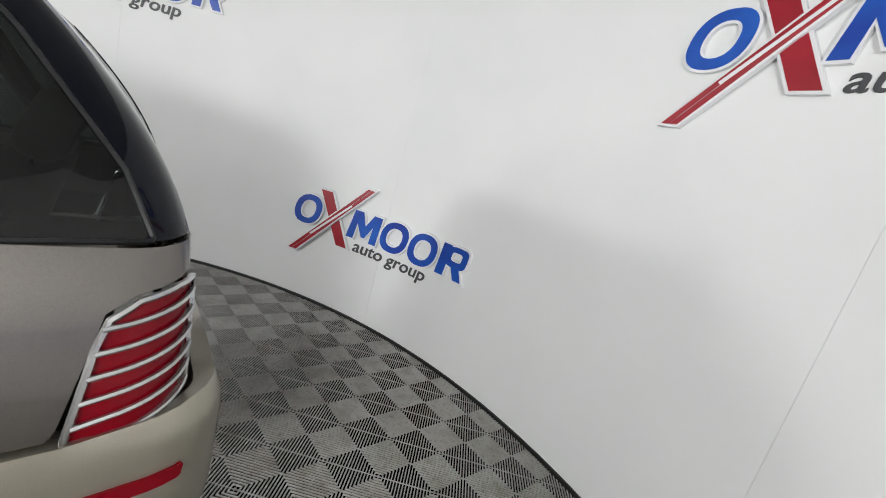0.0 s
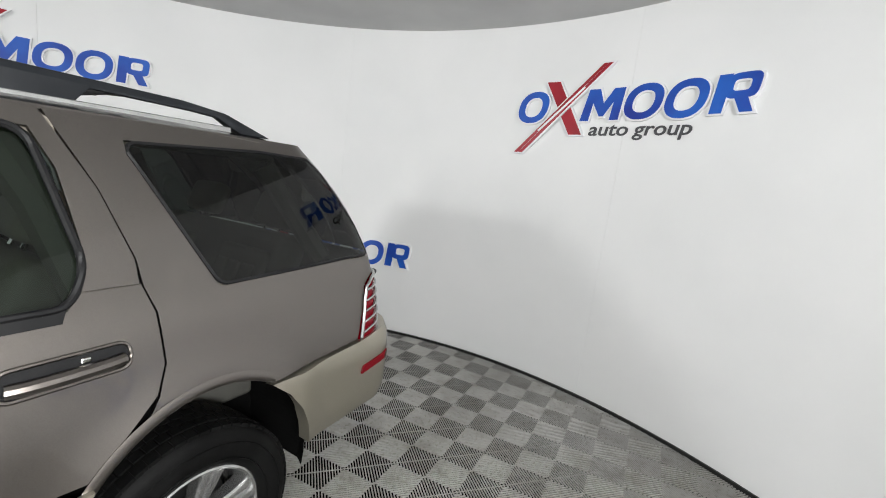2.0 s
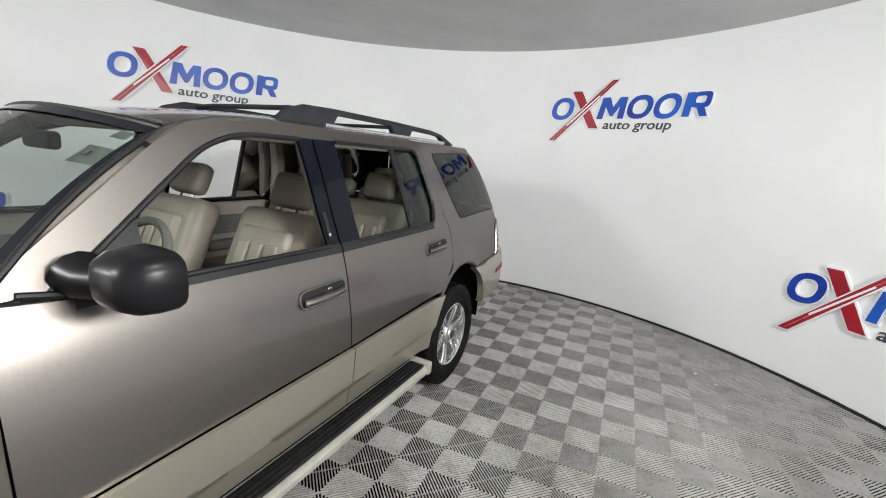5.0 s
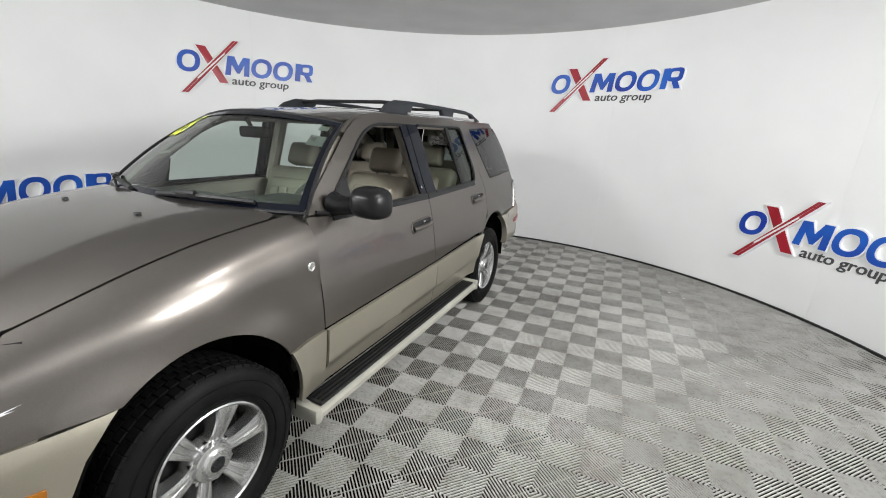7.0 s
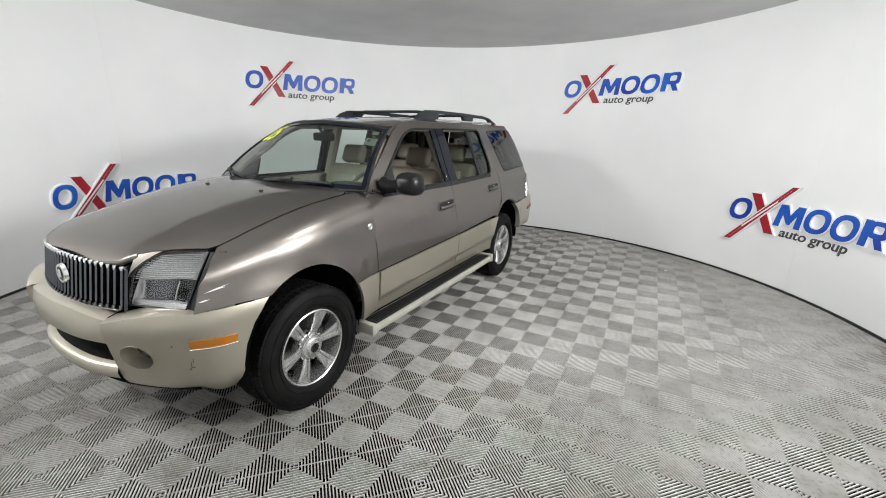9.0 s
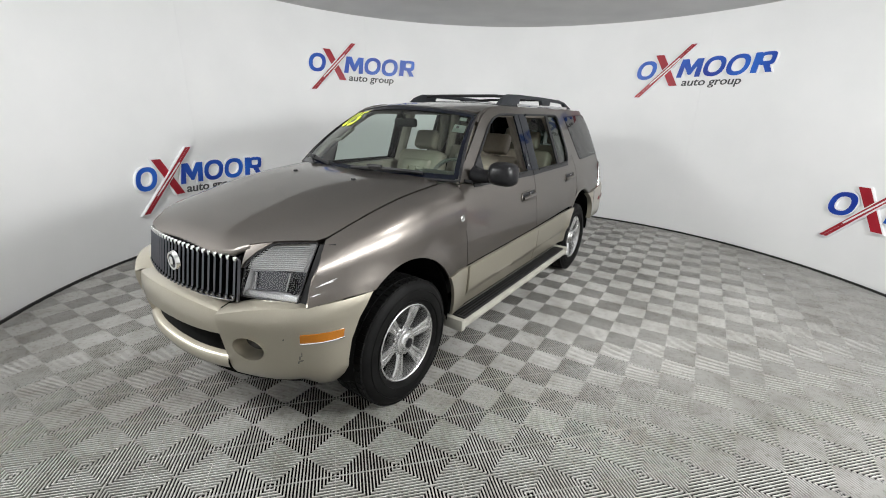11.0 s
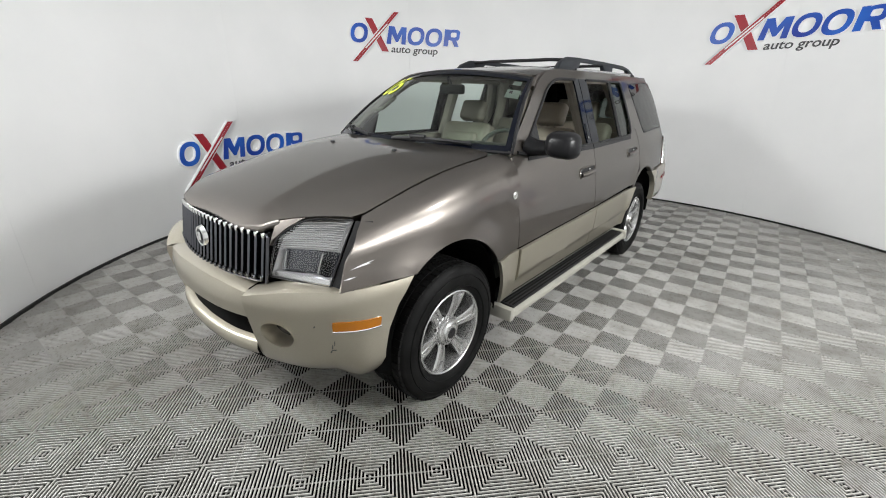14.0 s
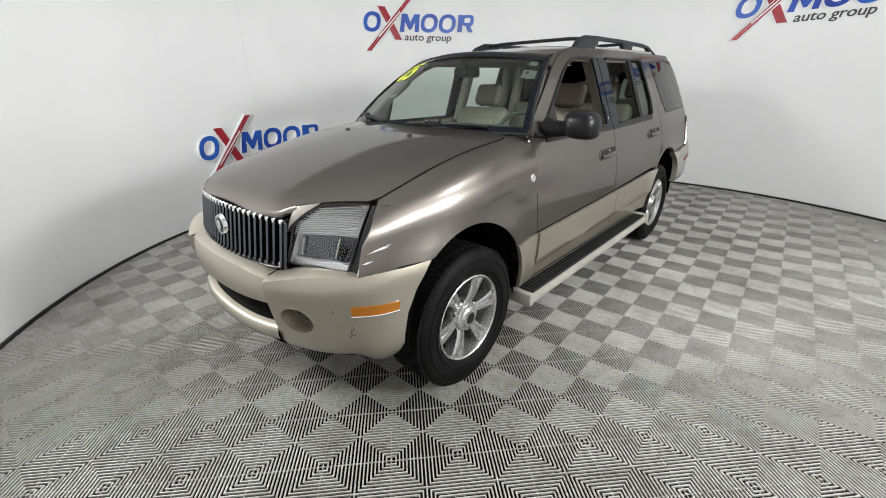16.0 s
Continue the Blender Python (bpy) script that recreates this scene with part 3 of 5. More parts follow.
# side panels
zq = 1.20
DOOR_F = round_off([(-0.866, clad_top(-0.86) + 0.006), (0.266, clad_top(0.26) + 0.006), (0.266, 1.192), (-0.66, 1.200), (-0.866, 1.222)], [0, 0, 0, 0, 0.02])
FRAMES = {}
for side in SIDES:
    ys = [-1.86 + k * (1.86 - 0.872) / 10 for k in range(11)]
    top = [(y, shoulder(y, hood_edge(y) + 0.005)) for y in ys]
    low = arch_pts(-1, arch_angle(-1, 0.812, True), arch_angle(-1, clad_top(-1.05) + 0.004, False))
    fpoly = [(-2.050, 0.818), *low, (-0.872, clad_top(-0.872) + 0.006), *top[::-1], (-1.925, 1.20), (-1.995, 0.98)]
    fen = part("fender", panel(fpoly, on_fender, 0.04, side=side), PAINT, car, "brown-grey metallic front fender", True)
    fd = part("front_door", panel(DOOR_F, on_side, 0.05, side=side), PAINT, car, "brown-grey metallic front door", True)
    ra = arch_angle(1, clad_top(1.08) + 0.006, True)
    DOOR_R = [(0.272, clad_top(0.27) + 0.006), *arch_pts(1, ra, 124, 8, 0.035), (1.315, 0.93), (1.345, 1.01), (1.338, 1.16), (1.315, 1.24), (1.18, 1.24), (1.145, 1.20), (0.272, 1.192)]
    rd = part("rear_door", panel(DOOR_R, on_side, 0.045, side=side), PAINT, car, "brown-grey metallic rear door", True)
    FRAMES[side] = (fd, rd)
    quarter = [*arch_pts(1, 123, arch_angle(1, 0.828, False), 10), (1.80, 0.828), (2.19, 0.838), (2.205, 0.86), (2.250, 1.02), (2.268, 1.085), (2.318, 1.120), (2.42, 1.134), (2.55, 1.136), (2.55, 1.208), (2.12, 1.214), (1.545, 1.199), (1.531, 1.215), (1.336, 1.60), (1.335, 1.640), (1.83, 1.662), (2.16, 1.655), (2.14, 1.705), (1.105, 1.705),
               (1.199, 1.50), (1.297, 1.31), (1.321, 1.235), (1.344, 1.16), (1.351, 1.01), (1.321, 0.925)]
    part("quarter_panel", panel(lean_in(hip(quarter)), rear_lift(), 0.045, side=side), PAINT, car, "brown-grey metallic rear quarter panel", True)
    part("quarter_window", panel(lean_in(round_off([(1.545, 1.204), (2.12, 1.220), (2.345, 1.224), (2.30, 1.36), (2.17, 1.60), (2.12, 1.650), (1.83, 1.655), (1.325, 1.634)], [0.035, 0, 0.01, 0, 0.02, 0.02, 0, 0.05])), rear_lift(0.001), 0.05, 0.004, side=side), PRIVACY, car, "dark tinted rear side window", True)
    qs = lean_in(round_off([(1.545, 1.204), (2.12, 1.220), (2.345, 1.224), (2.30, 1.36), (2.17, 1.60), (2.12, 1.650), (1.83, 1.655), (1.325, 1.634)], [0.035, 0, 0.01, 0, 0.02, 0.02, 0, 0.05]))
    dense = []
    for a, b in zip(qs, qs[1:] + qs[:1]):
        nn = max(1, int(math.dist(a, b) / 0.06))
        dense += [(a[0] + (b[0] - a[0]) * k / nn, a[1] + (b[1] - a[1]) * k / nn) for k in range(nn)]
    part("window_seal", tube([(p[0] * side, p[1], p[2]) for p in [rear_lift(-0.003)(*q) for q in dense]], 0.007, 6, closed=True), BLACK_PLASTIC, car, "black window seal", True)
    part("rear_pillar", panel(lean_in([(2.350, 1.222), (2.66, 1.222), (2.50, 1.66), (2.125, 1.655), (2.18, 1.60), (2.308, 1.36)]), rear_lift(-0.001), 0.04, 0.006, side=side), BLACK_GLOSS, car, "gloss black rear pillar cover", True)
    # dark lining behind the joints
    part("joint_lining", panel([(-0.95, 0.47), (1.02, 0.47), (1.10, 0.80), (1.40, 0.95), (1.42, 1.17), (-0.95, 1.15)], proud(-0.022), 0.08, 0, side=side), VOID, car, "black lining behind the door joints")
    # lower cladding
    c0 = clad_top(-1.0)
    part("cladding", panel([*arch_pts(-1, arch_angle(-1, 0.415, False), arch_angle(-1, c0, False), 8), (-0.872, clad_top(-0.872)), (-0.872, 0.415)], proud(0.012), 0.04, 0.02, side=side), BEIGE, car, "champagne beige lower cladding", True)

    def clad_lift(y, z):
        t = clad_top(y)
        k = min(max((t - 0.185 - z) / 0.022, 0), 1)
        return (side_x(y, z) + 0.024 - 0.018 * k * k * (3 - 2 * k), y, z)

    part("door_cladding", panel([(-0.866, 0.415), (0.266, 0.415), (0.266, clad_top(0.262)), (-0.866, clad_top(-0.862))], clad_lift, 0.021, 0.02, side=side), BEIGE, fd, "champagne beige door cladding", True)
    part("door_cladding", panel([(0.272, 0.415), (1.04, 0.415), *arch_pts(1, 185, arch_angle(1, clad_top(1.09), True), 6, 0.02), (0.272, clad_top(0.274))], clad_lift, 0.021, 0.02, side=side), BEIGE, rd, "champagne beige door cladding", True)
    # window frames, pillars, seals
    apil = round_off([(-0.872, 1.226), (-0.735, 1.232), (-0.66, 1.275), (-0.205, 1.650), (1.08, 1.655), (1.075, 1.712), (-0.275, 1.708), (-0.855, 1.250)], [0, 0, 0.03, 0.26, 0, 0, 0.24, 0], 8)
    part("windscreen_pillar", panel(apil, on_side, 0.045, side=side), PAINT, car, "brown-grey metallic windscreen pillar and roof edge", True)
    part("door_frame", panel(hip([(1.155, 1.242), (1.306, 1.242), (1.292, 1.31), (1.195, 1.50), (1.098, 1.700), (0.97, 1.700), (0.97, 1.655), (1.075, 1.648), (1.115, 1.55), (1.168, 1.36), (1.17, 1.29)]), proud(0.002), 0.04, side=side), PAINT, rd, "brown-grey metallic window frame", True)
    part("door_pillar", panel([(0.190, 1.196), (0.264, 1.196), (0.246, 1.652), (0.168, 1.652)], proud(0.000), 0.05, side=side), BLACK_GLOSS, fd, "gloss black window pillar", True)
    part("door_pillar", panel([(0.274, 1.196), (0.410, 1.196), (0.392, 1.652), (0.256, 1.652)], proud(0.000), 0.05, side=side), BLACK_GLOSS, rd, "gloss black window pillar", True)
    if side > 0:
        pad = part("keypad", panel(round_off([(0.204, 1.235), (0.226, 1.235), (0.222, 1.345), (0.200, 1.345)], 0.008, 3), proud(0.004), 0.03, 0.004), BLACK_PLASTIC, fd, "black door keypad with five keys", True)
        for k in range(5):
            part("key", panel(round_off([(0.208, 1.243 + 0.020 * k), (0.220, 1.243 + 0.020 * k), (0.2195, 1.256 + 0.020 * k), (0.2075, 1.256 + 0.020 * k)], 0.003, 2), proud(0.007), 0.03, 0.003), RAIL_GREY if k else CHROME, pad, "", True)
    part("mirror_base", panel([(-0.76, 1.225), (-0.52, 1.205), (-0.52, 1.375), (-0.56, 1.36)], proud(0.004), 0.05, side=side), BLACK_PLASTIC, fd, "black corner cover", True)
    for poly, owner in (([(-0.70, 1.183), (0.262, 1.166), (0.262, 1.206), (-0.70, 1.222)], fd), ([(0.274, 1.166), (1.13, 1.176), (1.145, 1.212), (0.274, 1.206)], rd)):
        part("belt_strip", panel(poly, proud(0.006), 0.05, 0.006, side=side), BLACK_PLASTIC, owner, "black strip below the window", True)
    for pts, owner in (([(-0.80, 1.235), (-0.66, 1.210), (0.20, 1.200)], fd), (hip(round_off([(0.40, 1.200), (1.155, 1.208), (1.178, 1.30), (1.062, 1.648), (0.395, 1.648)], [0, 0.06, 0.05, 0.05, 0], 6)), rd), (round_off([(-0.655, 1.285), (-0.205, 1.644), (0.18, 1.646)], [0, 0.26, 0], 8), fd)):
        dense = []
        for a, b in zip(pts, pts[1:]):
            dense += [(a[0] + (b[0] - a[0]) * k / 5, a[1] + (b[1] - a[1]) * k / 5) for k in range(5)]
        dense.append(pts[-1])
        part("window_seal", tube([((side_x(y, z) + 0.002) * side, y, z) for y, z in dense], 0.010, 8), BLACK_PLASTIC, owner, "black rubber window seal", True)
    part("window_divider", tube([((side_x(y, z) - 0.004) * side, y, z) for y, z in ((0.885, 1.20), (0.875, 1.42), (0.862, 1.648))], 0.016, 8), BLACK_PLASTIC, rd, "black window divider", True)
    part("vent_window", panel(hip([(0.89, 1.205), (1.14, 1.212), (1.168, 1.27), (1.16, 1.36), (1.108, 1.55), (1.06, 1.645), (0.865, 1.645)]), proud(-0.010), 0.06, 0.004, side=side), GREEN_GLASS, rd, "green tinted fixed window", True)
    # handles: a recess, a painted grip and a bright lock
    for y0, z0, owner in ((-0.020, 1.018, fd), (0.998, 1.064, rd)):
        ring = round_off([(y0, z0 - 0.038), (y0 + 0.265, z0 - 0.032), (y0 + 0.265, z0 + 0.038), (y0, z0 + 0.032)], 0.034)
        pan = part("door_handle", panel(ring, proud(0.0015), 0.02, 0.006, side=side), BLACK_PLASTIC, owner, "dark recessed handle cup", True)
        gp = [(y0 + 0.018 + 0.23 * k / 8, z0 - 0.012 + 0.006 * k / 8) for k in range(9)]
        part("grip", tube([((side_x(y, z) + 0.004 + 0.012 * math.sin(math.pi * k / 8) ** 0.5) * side, y, z) for k, (y, z) in enumerate(gp)], 0.0175, 10), PAINT, pan, "brown-grey metallic grip", True)
        part("rim", tube([((side_x(y, z) + 0.003) * side, y, z) for y, z in ring], 0.0055, 6, closed=True), PAINT, pan, "painted rim", True)
        part("lock", box(((side_x(y0 + 0.17, z0 + 0.014) - 0.002) * side - 0.006, y0 + 0.155, z0 + 0.008), ((side_x(y0 + 0.17, z0 + 0.014) + 0.004) * side + 0.004, y0 + 0.178, z0 + 0.022), 0.004), CHROME, pan, "bright chrome lock")
    # rolled edges of the wheel openings
    for which, low_f, low_r in ((1, 0.69, 0.822),):
        a0, a1 = arch_angle(which, low_f, True), arch_angle(which, low_r, False)
        rows = []
        for k in range(29):
            a = radians(a0 + (a1 - a0) * k / 28)
            cy, cz, ry, rz = ARCH[which]
            ring = []
            for g, d in ((0.034, 0.0008), (0.026, 0.0022), (0.014, 0.0030), (0.002, 0.0015), (-0.004, -0.006), (-0.004, -0.035)):
                y, z = cy + (ry + g) * math.cos(a), cz + (rz + g) * math.sin(a)
                ring.append(((side_x(y, z) + d) * side, y, z))
            rows.append(ring)
        part("arch_lip", grid_surface(rows), PAINT, car, "rolled edge of the wheel opening", True, 60)
    # fender badge
    disc = grid_surface([[((0.856 + o) * side, -0.927 + r * math.cos(math.tau * k / 20), 1.022 + r * math.sin(math.tau * k / 20)) for k in range(20)] for o, r in ((-0.004, 0.022), (0.006, 0.022), (0.008, 0.018), (0.006, 0.013), (0.006, 0.0005))], True)
    part("badge", disc, ALLOY, fen, "round silver badge")

# roof
ROOF_HALF = [(0, -0.455), (0.35, -0.42), (0.57, -0.345), (0.592, -0.27), (0.600, 0.2), (0.600, 1.8), (0.53, 2.03), (0, 2.09)]


def on_roof(x, y):
    k = min(abs(x) / 0.625, 1)
    return (x, y, 1.690 + 0.058 * (1 - k ** 3.0) ** 0.6 - 0.03 * max(0, y - 1.2) ** 2 - 0.13 * max(0, 0.30 - y) ** 2)


roof = part("roof", panel(ROOF_HALF + [(-x, y) for x, y in ROOF_HALF[-2:0:-1]], on_roof, 0.06, 0.012, back=(0, 0, 1)), PAINT, car, "brown-grey metallic roof", True)
part("headliner", panel([(x * 0.93, min(y + 0.04, 1.93)) for x, y in ROOF_HALF[:-2]] + [(0.45, 1.95), (-0.45, 1.95)] + [(-x * 0.93, min(y + 0.04, 1.93)) for x, y in ROOF_HALF[-3:0:-1]], lambda x, y: (x, y, on_roof(x, y)[2] - 0.035), 0.12, 0, back=(0, 0, 1)), LINING, car, "beige fabric headliner", True)

for side in SIDES:
    part("roof_corner", tube([(0.622 * side, -0.42, 1.580), (0.602 * side, -0.36, 1.622), (0.590 * side, -0.29, 1.655), (0.586 * side, -0.20, 1.676), (0.588 * side, -0.08, 1.690)], 0.019, 10), PAINT, roof, "roof corner above the windscreen", True)

# roof rack
RAIL = [(0.17, 1.722), (0.24, 1.778), (0.35, 1.812), (0.55, 1.818), (1.1, 1.816), (1.58, 1.806), (1.74, 1.788), (1.93, 1.718), (1.79, 1.718), (1.70, 1.768), (1.61, 1.774), (1.31, 1.781), (1.26, 1.724), (1.10, 1.724), (1.06, 1.784), (0.58, 1.786), (0.52, 1.724)]
for side in SIDES:
    bm = bmesh.new()
    base_face = bm.faces.new([bm.verts.new((0.448 * side, y, z)) for y, z in RAIL])
    ext = bmesh.ops.extrude_face_region(bm, geom=[base_face])
    for v in ext["geom"]:
        if isinstance(v, bmesh.types.BMVert):
            v.co.x += 0.052 * side
            v.co.x -= max(0, v.co.z - 1.715) * 0.25 * side
    bmesh.ops.recalc_face_normals(bm, faces=bm.faces)
    bmesh.ops.bevel(bm, geom=[ed for ed in bm.edges if ed.calc_face_angle(0) > 0.6], offset=0.007, segments=2, affect="EDGES", profile=0.5)
    rail = part("roof_rail", bm, RAIL_GREY, car, "dark grey roof rail", True)
    part("rail_strip", box((0.50 * side - 0.012, 0.46, 1.716), (0.50 * side + 0.012, 1.74, 1.738), 0.003), ALLOY, rail, "silver strip under the rail")
for y in (0.42, 1.42):
    part("cross_bar", tube([(-0.47, y, 1.792), (-0.3, y, 1.802), (0.3, y, 1.802), (0.47, y, 1.792)], 0.013, 8), BLACK_PLASTIC, car, "black roof rack cross bar", True)


# windscreen
def on_screen(u, v):
    w = 0.778 + (0.585 - 0.778) * v
    y0, y1 = -0.855 - 0.20 * (1 - u * u), -0.355 - 0.115 * (1 - u * u)
    z0, z1 = 1.236 + 0.012 * (1 - u * u), 1.636 + 0.052 * (1 - u * u)
    b = v * (1 - v)
    return (w * u, y0 + (y1 - y0) * v - 0.10 * b, z0 + (z1 - z0) * v + 0.08 * b)


screen = part("windscreen", panel([(-1, 0), (1, 0), (1, 1), (-1, 1)], on_screen, 0.1, 0.004, back=(0, -1, 1)), WINDSHIELD, car, "pale green tinted windscreen", True)
edge = [(-1 + 2 * k / 16, 0) for k in range(16)] + [(1, k / 8) for k in range(8)] + [(1 - 2 * k / 16, 1) for k in range(16)] + [(-1, 1 - k / 8) for k in range(8)]
part("windscreen_seal", tube([on_screen(*p) for p in edge], 0.010, 8, closed=True), BLACK_PLASTIC, screen, "black rubber seal", True)
part("shade_band", panel([(-0.97, 0.93), (0.97, 0.93), (0.97, 0.985), (-0.97, 0.985)], lambda u, v: tuple(Vector(on_screen(u, v)) + Vector((0, -0.003, 0.003))), 0.08, 0, back=(0, -1, 1)), BLACK_GLOSS, screen, "black printed band")
for s in SIDES:
    part("printed_border", panel([(0.950 * s, 0.02), (0.99 * s, 0.02), (0.99 * s, 0.97), (0.965 * s, 0.97)], lambda u, v: tuple(Vector(on_screen(u, v)) + Vector((0, -0.003, 0.003))), 0.08, 0, back=(0, -1, 1)), BLACK_GLOSS, screen, "black printed border of the windscreen")
part("printed_border", panel([(-0.97, 0.012), (0.97, 0.012), (0.97, 0.065), (-0.97, 0.065)], lambda u, v: tuple(Vector(on_screen(u, v)) + Vector((0, -0.003, 0.003))), 0.08, 0, back=(0, -1, 1)), BLACK_GLOSS, screen, "black printed border of the windscreen")
part("cowl", panel([(0, -1.085), (0.40, -1.045), (0.69, -0.965), (0.73, -0.90), (0.77, -0.85), (0.40, -1.00), (0, -1.04), (-0.40, -1.00), (-0.77, -0.85), (-0.73, -0.90), (-0.69, -0.965), (-0.40, -1.045)], lambda x, y: (x, y, hood_z(min(abs(x), 0.70), -0.97) - 0.035), 0.08, 0.02, back=(0, 0, 1)), BLACK_PLASTIC, car, "black plastic cowl below the windscreen", True)


def wiper(x0, x1, v0, v1):
    a, b = on_screen(x0, v0), on_screen(x1, v1)
    out = Vector((0, -0.018, 0.018))
    w = empty("wiper", (0, 0, 0))
    w.parent = car
    m = [tuple(Vector(on_screen(x0 + (x1 - x0) * k / 8, v0 + (v1 - v0) * k / 8)) + out * (0.7 + 0.6 * math.sin(k / 8 * math.pi))) for k in range(9)]
    part("blade", tube(m, 0.012, 6), BLACK_PLASTIC, w, "black wiper blade", True)
    mid = Vector(m[4]) + Vector((0, -0.008, 0.012))
    part("arm", tube([(x0 * 0.70 + (0.16 if x1 > x0 else 0.1), -0.985, 1.225), tuple((Vector(m[1]) + mid) / 2 + Vector((0, -0.012, 0.012))), tuple(mid)], 0.013, 6), BLACK_PLASTIC, w, "black wiper arm", True)
    return w


wiper(0.02, 0.72, 0.03, 0.045)
wiper(-0.88, -0.30, 0.10, 0.03)

# dealer stickers behind the windscreen
def screen_patch(name, u0, u1, v0, v1, mat, label):
    return part(name, panel([(u0, v0), (u1, v0), (u1, v1), (u0, v1)], lambda u, v: tuple(Vector(on_screen(u, v)) + Vector((0, 0.006, -0.006))), 0.1, 0, back=(0, -1, 1)), mat, screen, label)


STICKER = material("white_sticker_paper", (0.78, 0.78, 0.75), 0.6)
STICKER_INK = material("dark_sticker_print", (0.05, 0.05, 0.05), 0.6)
YELLOW = material("yellow_window_paint", (0.75, 0.85, 0.06), 0.5)
screen_patch("sticker", 0.83, 0.91, 0.86, 0.925, STICKER, "small white sticker")
screen_patch("sticker", 0.81, 0.935, 0.66, 0.785, STICKER, "white service sticker")
part("sticker_print", panel([(0.845, 0.71), (0.875, 0.71), (0.875, 0.75), (0.845, 0.75)], lambda u, v: tuple(Vector(on_screen(u, v)) + Vector((0, -0.0005, 0.0005))), 0.1, 0, back=(0, -1, 1)), STICKER_INK, screen, "dark print")
cu = bpy.data.curves.new("year_text", "FONT")
cu.body, cu.size, cu.align_x, cu.align_y, cu.offset = "'05", 0.20, "CENTER", "CENTER", 0.004
probe = new("probe", cu)
bpy.context.view_layer.update()
me = bpy.data.meshes.new_from_object(probe.evaluated_get(bpy.context.evaluated_depsgraph_get()))
bpy.data.objects.remove(probe)
for v in me.vertices:
    p = on_screen(-0.80 + v.co.x / 0.64 * 1.10, 0.775 + v.co.y / 0.66 * 1.45)
    v.co = Vector(p) + Vector((0, -0.003, 0.003))
me.materials.append(YELLOW)
year = new("year_sticker", me)
year.parent = screen
year["label"] = "yellow year numerals"

# nose: bumper, grille, lamps
def s_of_y(y):
    lo, hi = 0.6, 1.29
    for _ in range(40):
        mid = (lo + hi) / 2
        lo, hi = (mid, hi) if BY(mid) < y else (lo, mid)
    return lo


def arch_front_y(z, grow=0.0):
    cy, cz, ry, rz = ARCH[-1]
    return cy - (ry + grow) * math.sqrt(max(0, 1 - ((z - cz) / (rz + grow)) ** 2))


bumper = part("front_bumper", panel([(-0.41, 0.665), (0.41, 0.665), (0.41, 0.775), (0.25, 0.792), (0, 0.797), (-0.25, 0.792), (-0.41, 0.775)], nose(0.012, 0.79, 0.60), 0.03, 0.05, back=(0, -1, 0)), BEIGE, car, "champagne beige front bumper", True)


def tuck(s, z):
    """The corner's face draws back below its shoulder, fading out towards the wheel."""
    k = min(max((0.92 - abs(s)) / 0.16, 0), 1)
    return 0.21 * max(0, 0.735 - z) * k * k * (3 - 2 * k)


def corner_lift(off, top=0.82, low=0.40):
    return lambda s, z: nose(off - tuck(s, z), top, low)(s, z)


def top_strip(s0, s1, lift, height, n=16):
    rows = [[], [], []]
    for k in range(n + 1):
        s = s0 + (s1 - s0) * k / n
        p = Vector(lift(s, height(s)))
        m = Vector((p.x * 0.9, p.y + 0.09, p.z + 0.010))
        rows[0].append(p)
        rows[1].append(p.lerp(m, 0.25) + Vector((0, 0, 0.006)))
        rows[2].append(m)
    return grid_surface(rows)


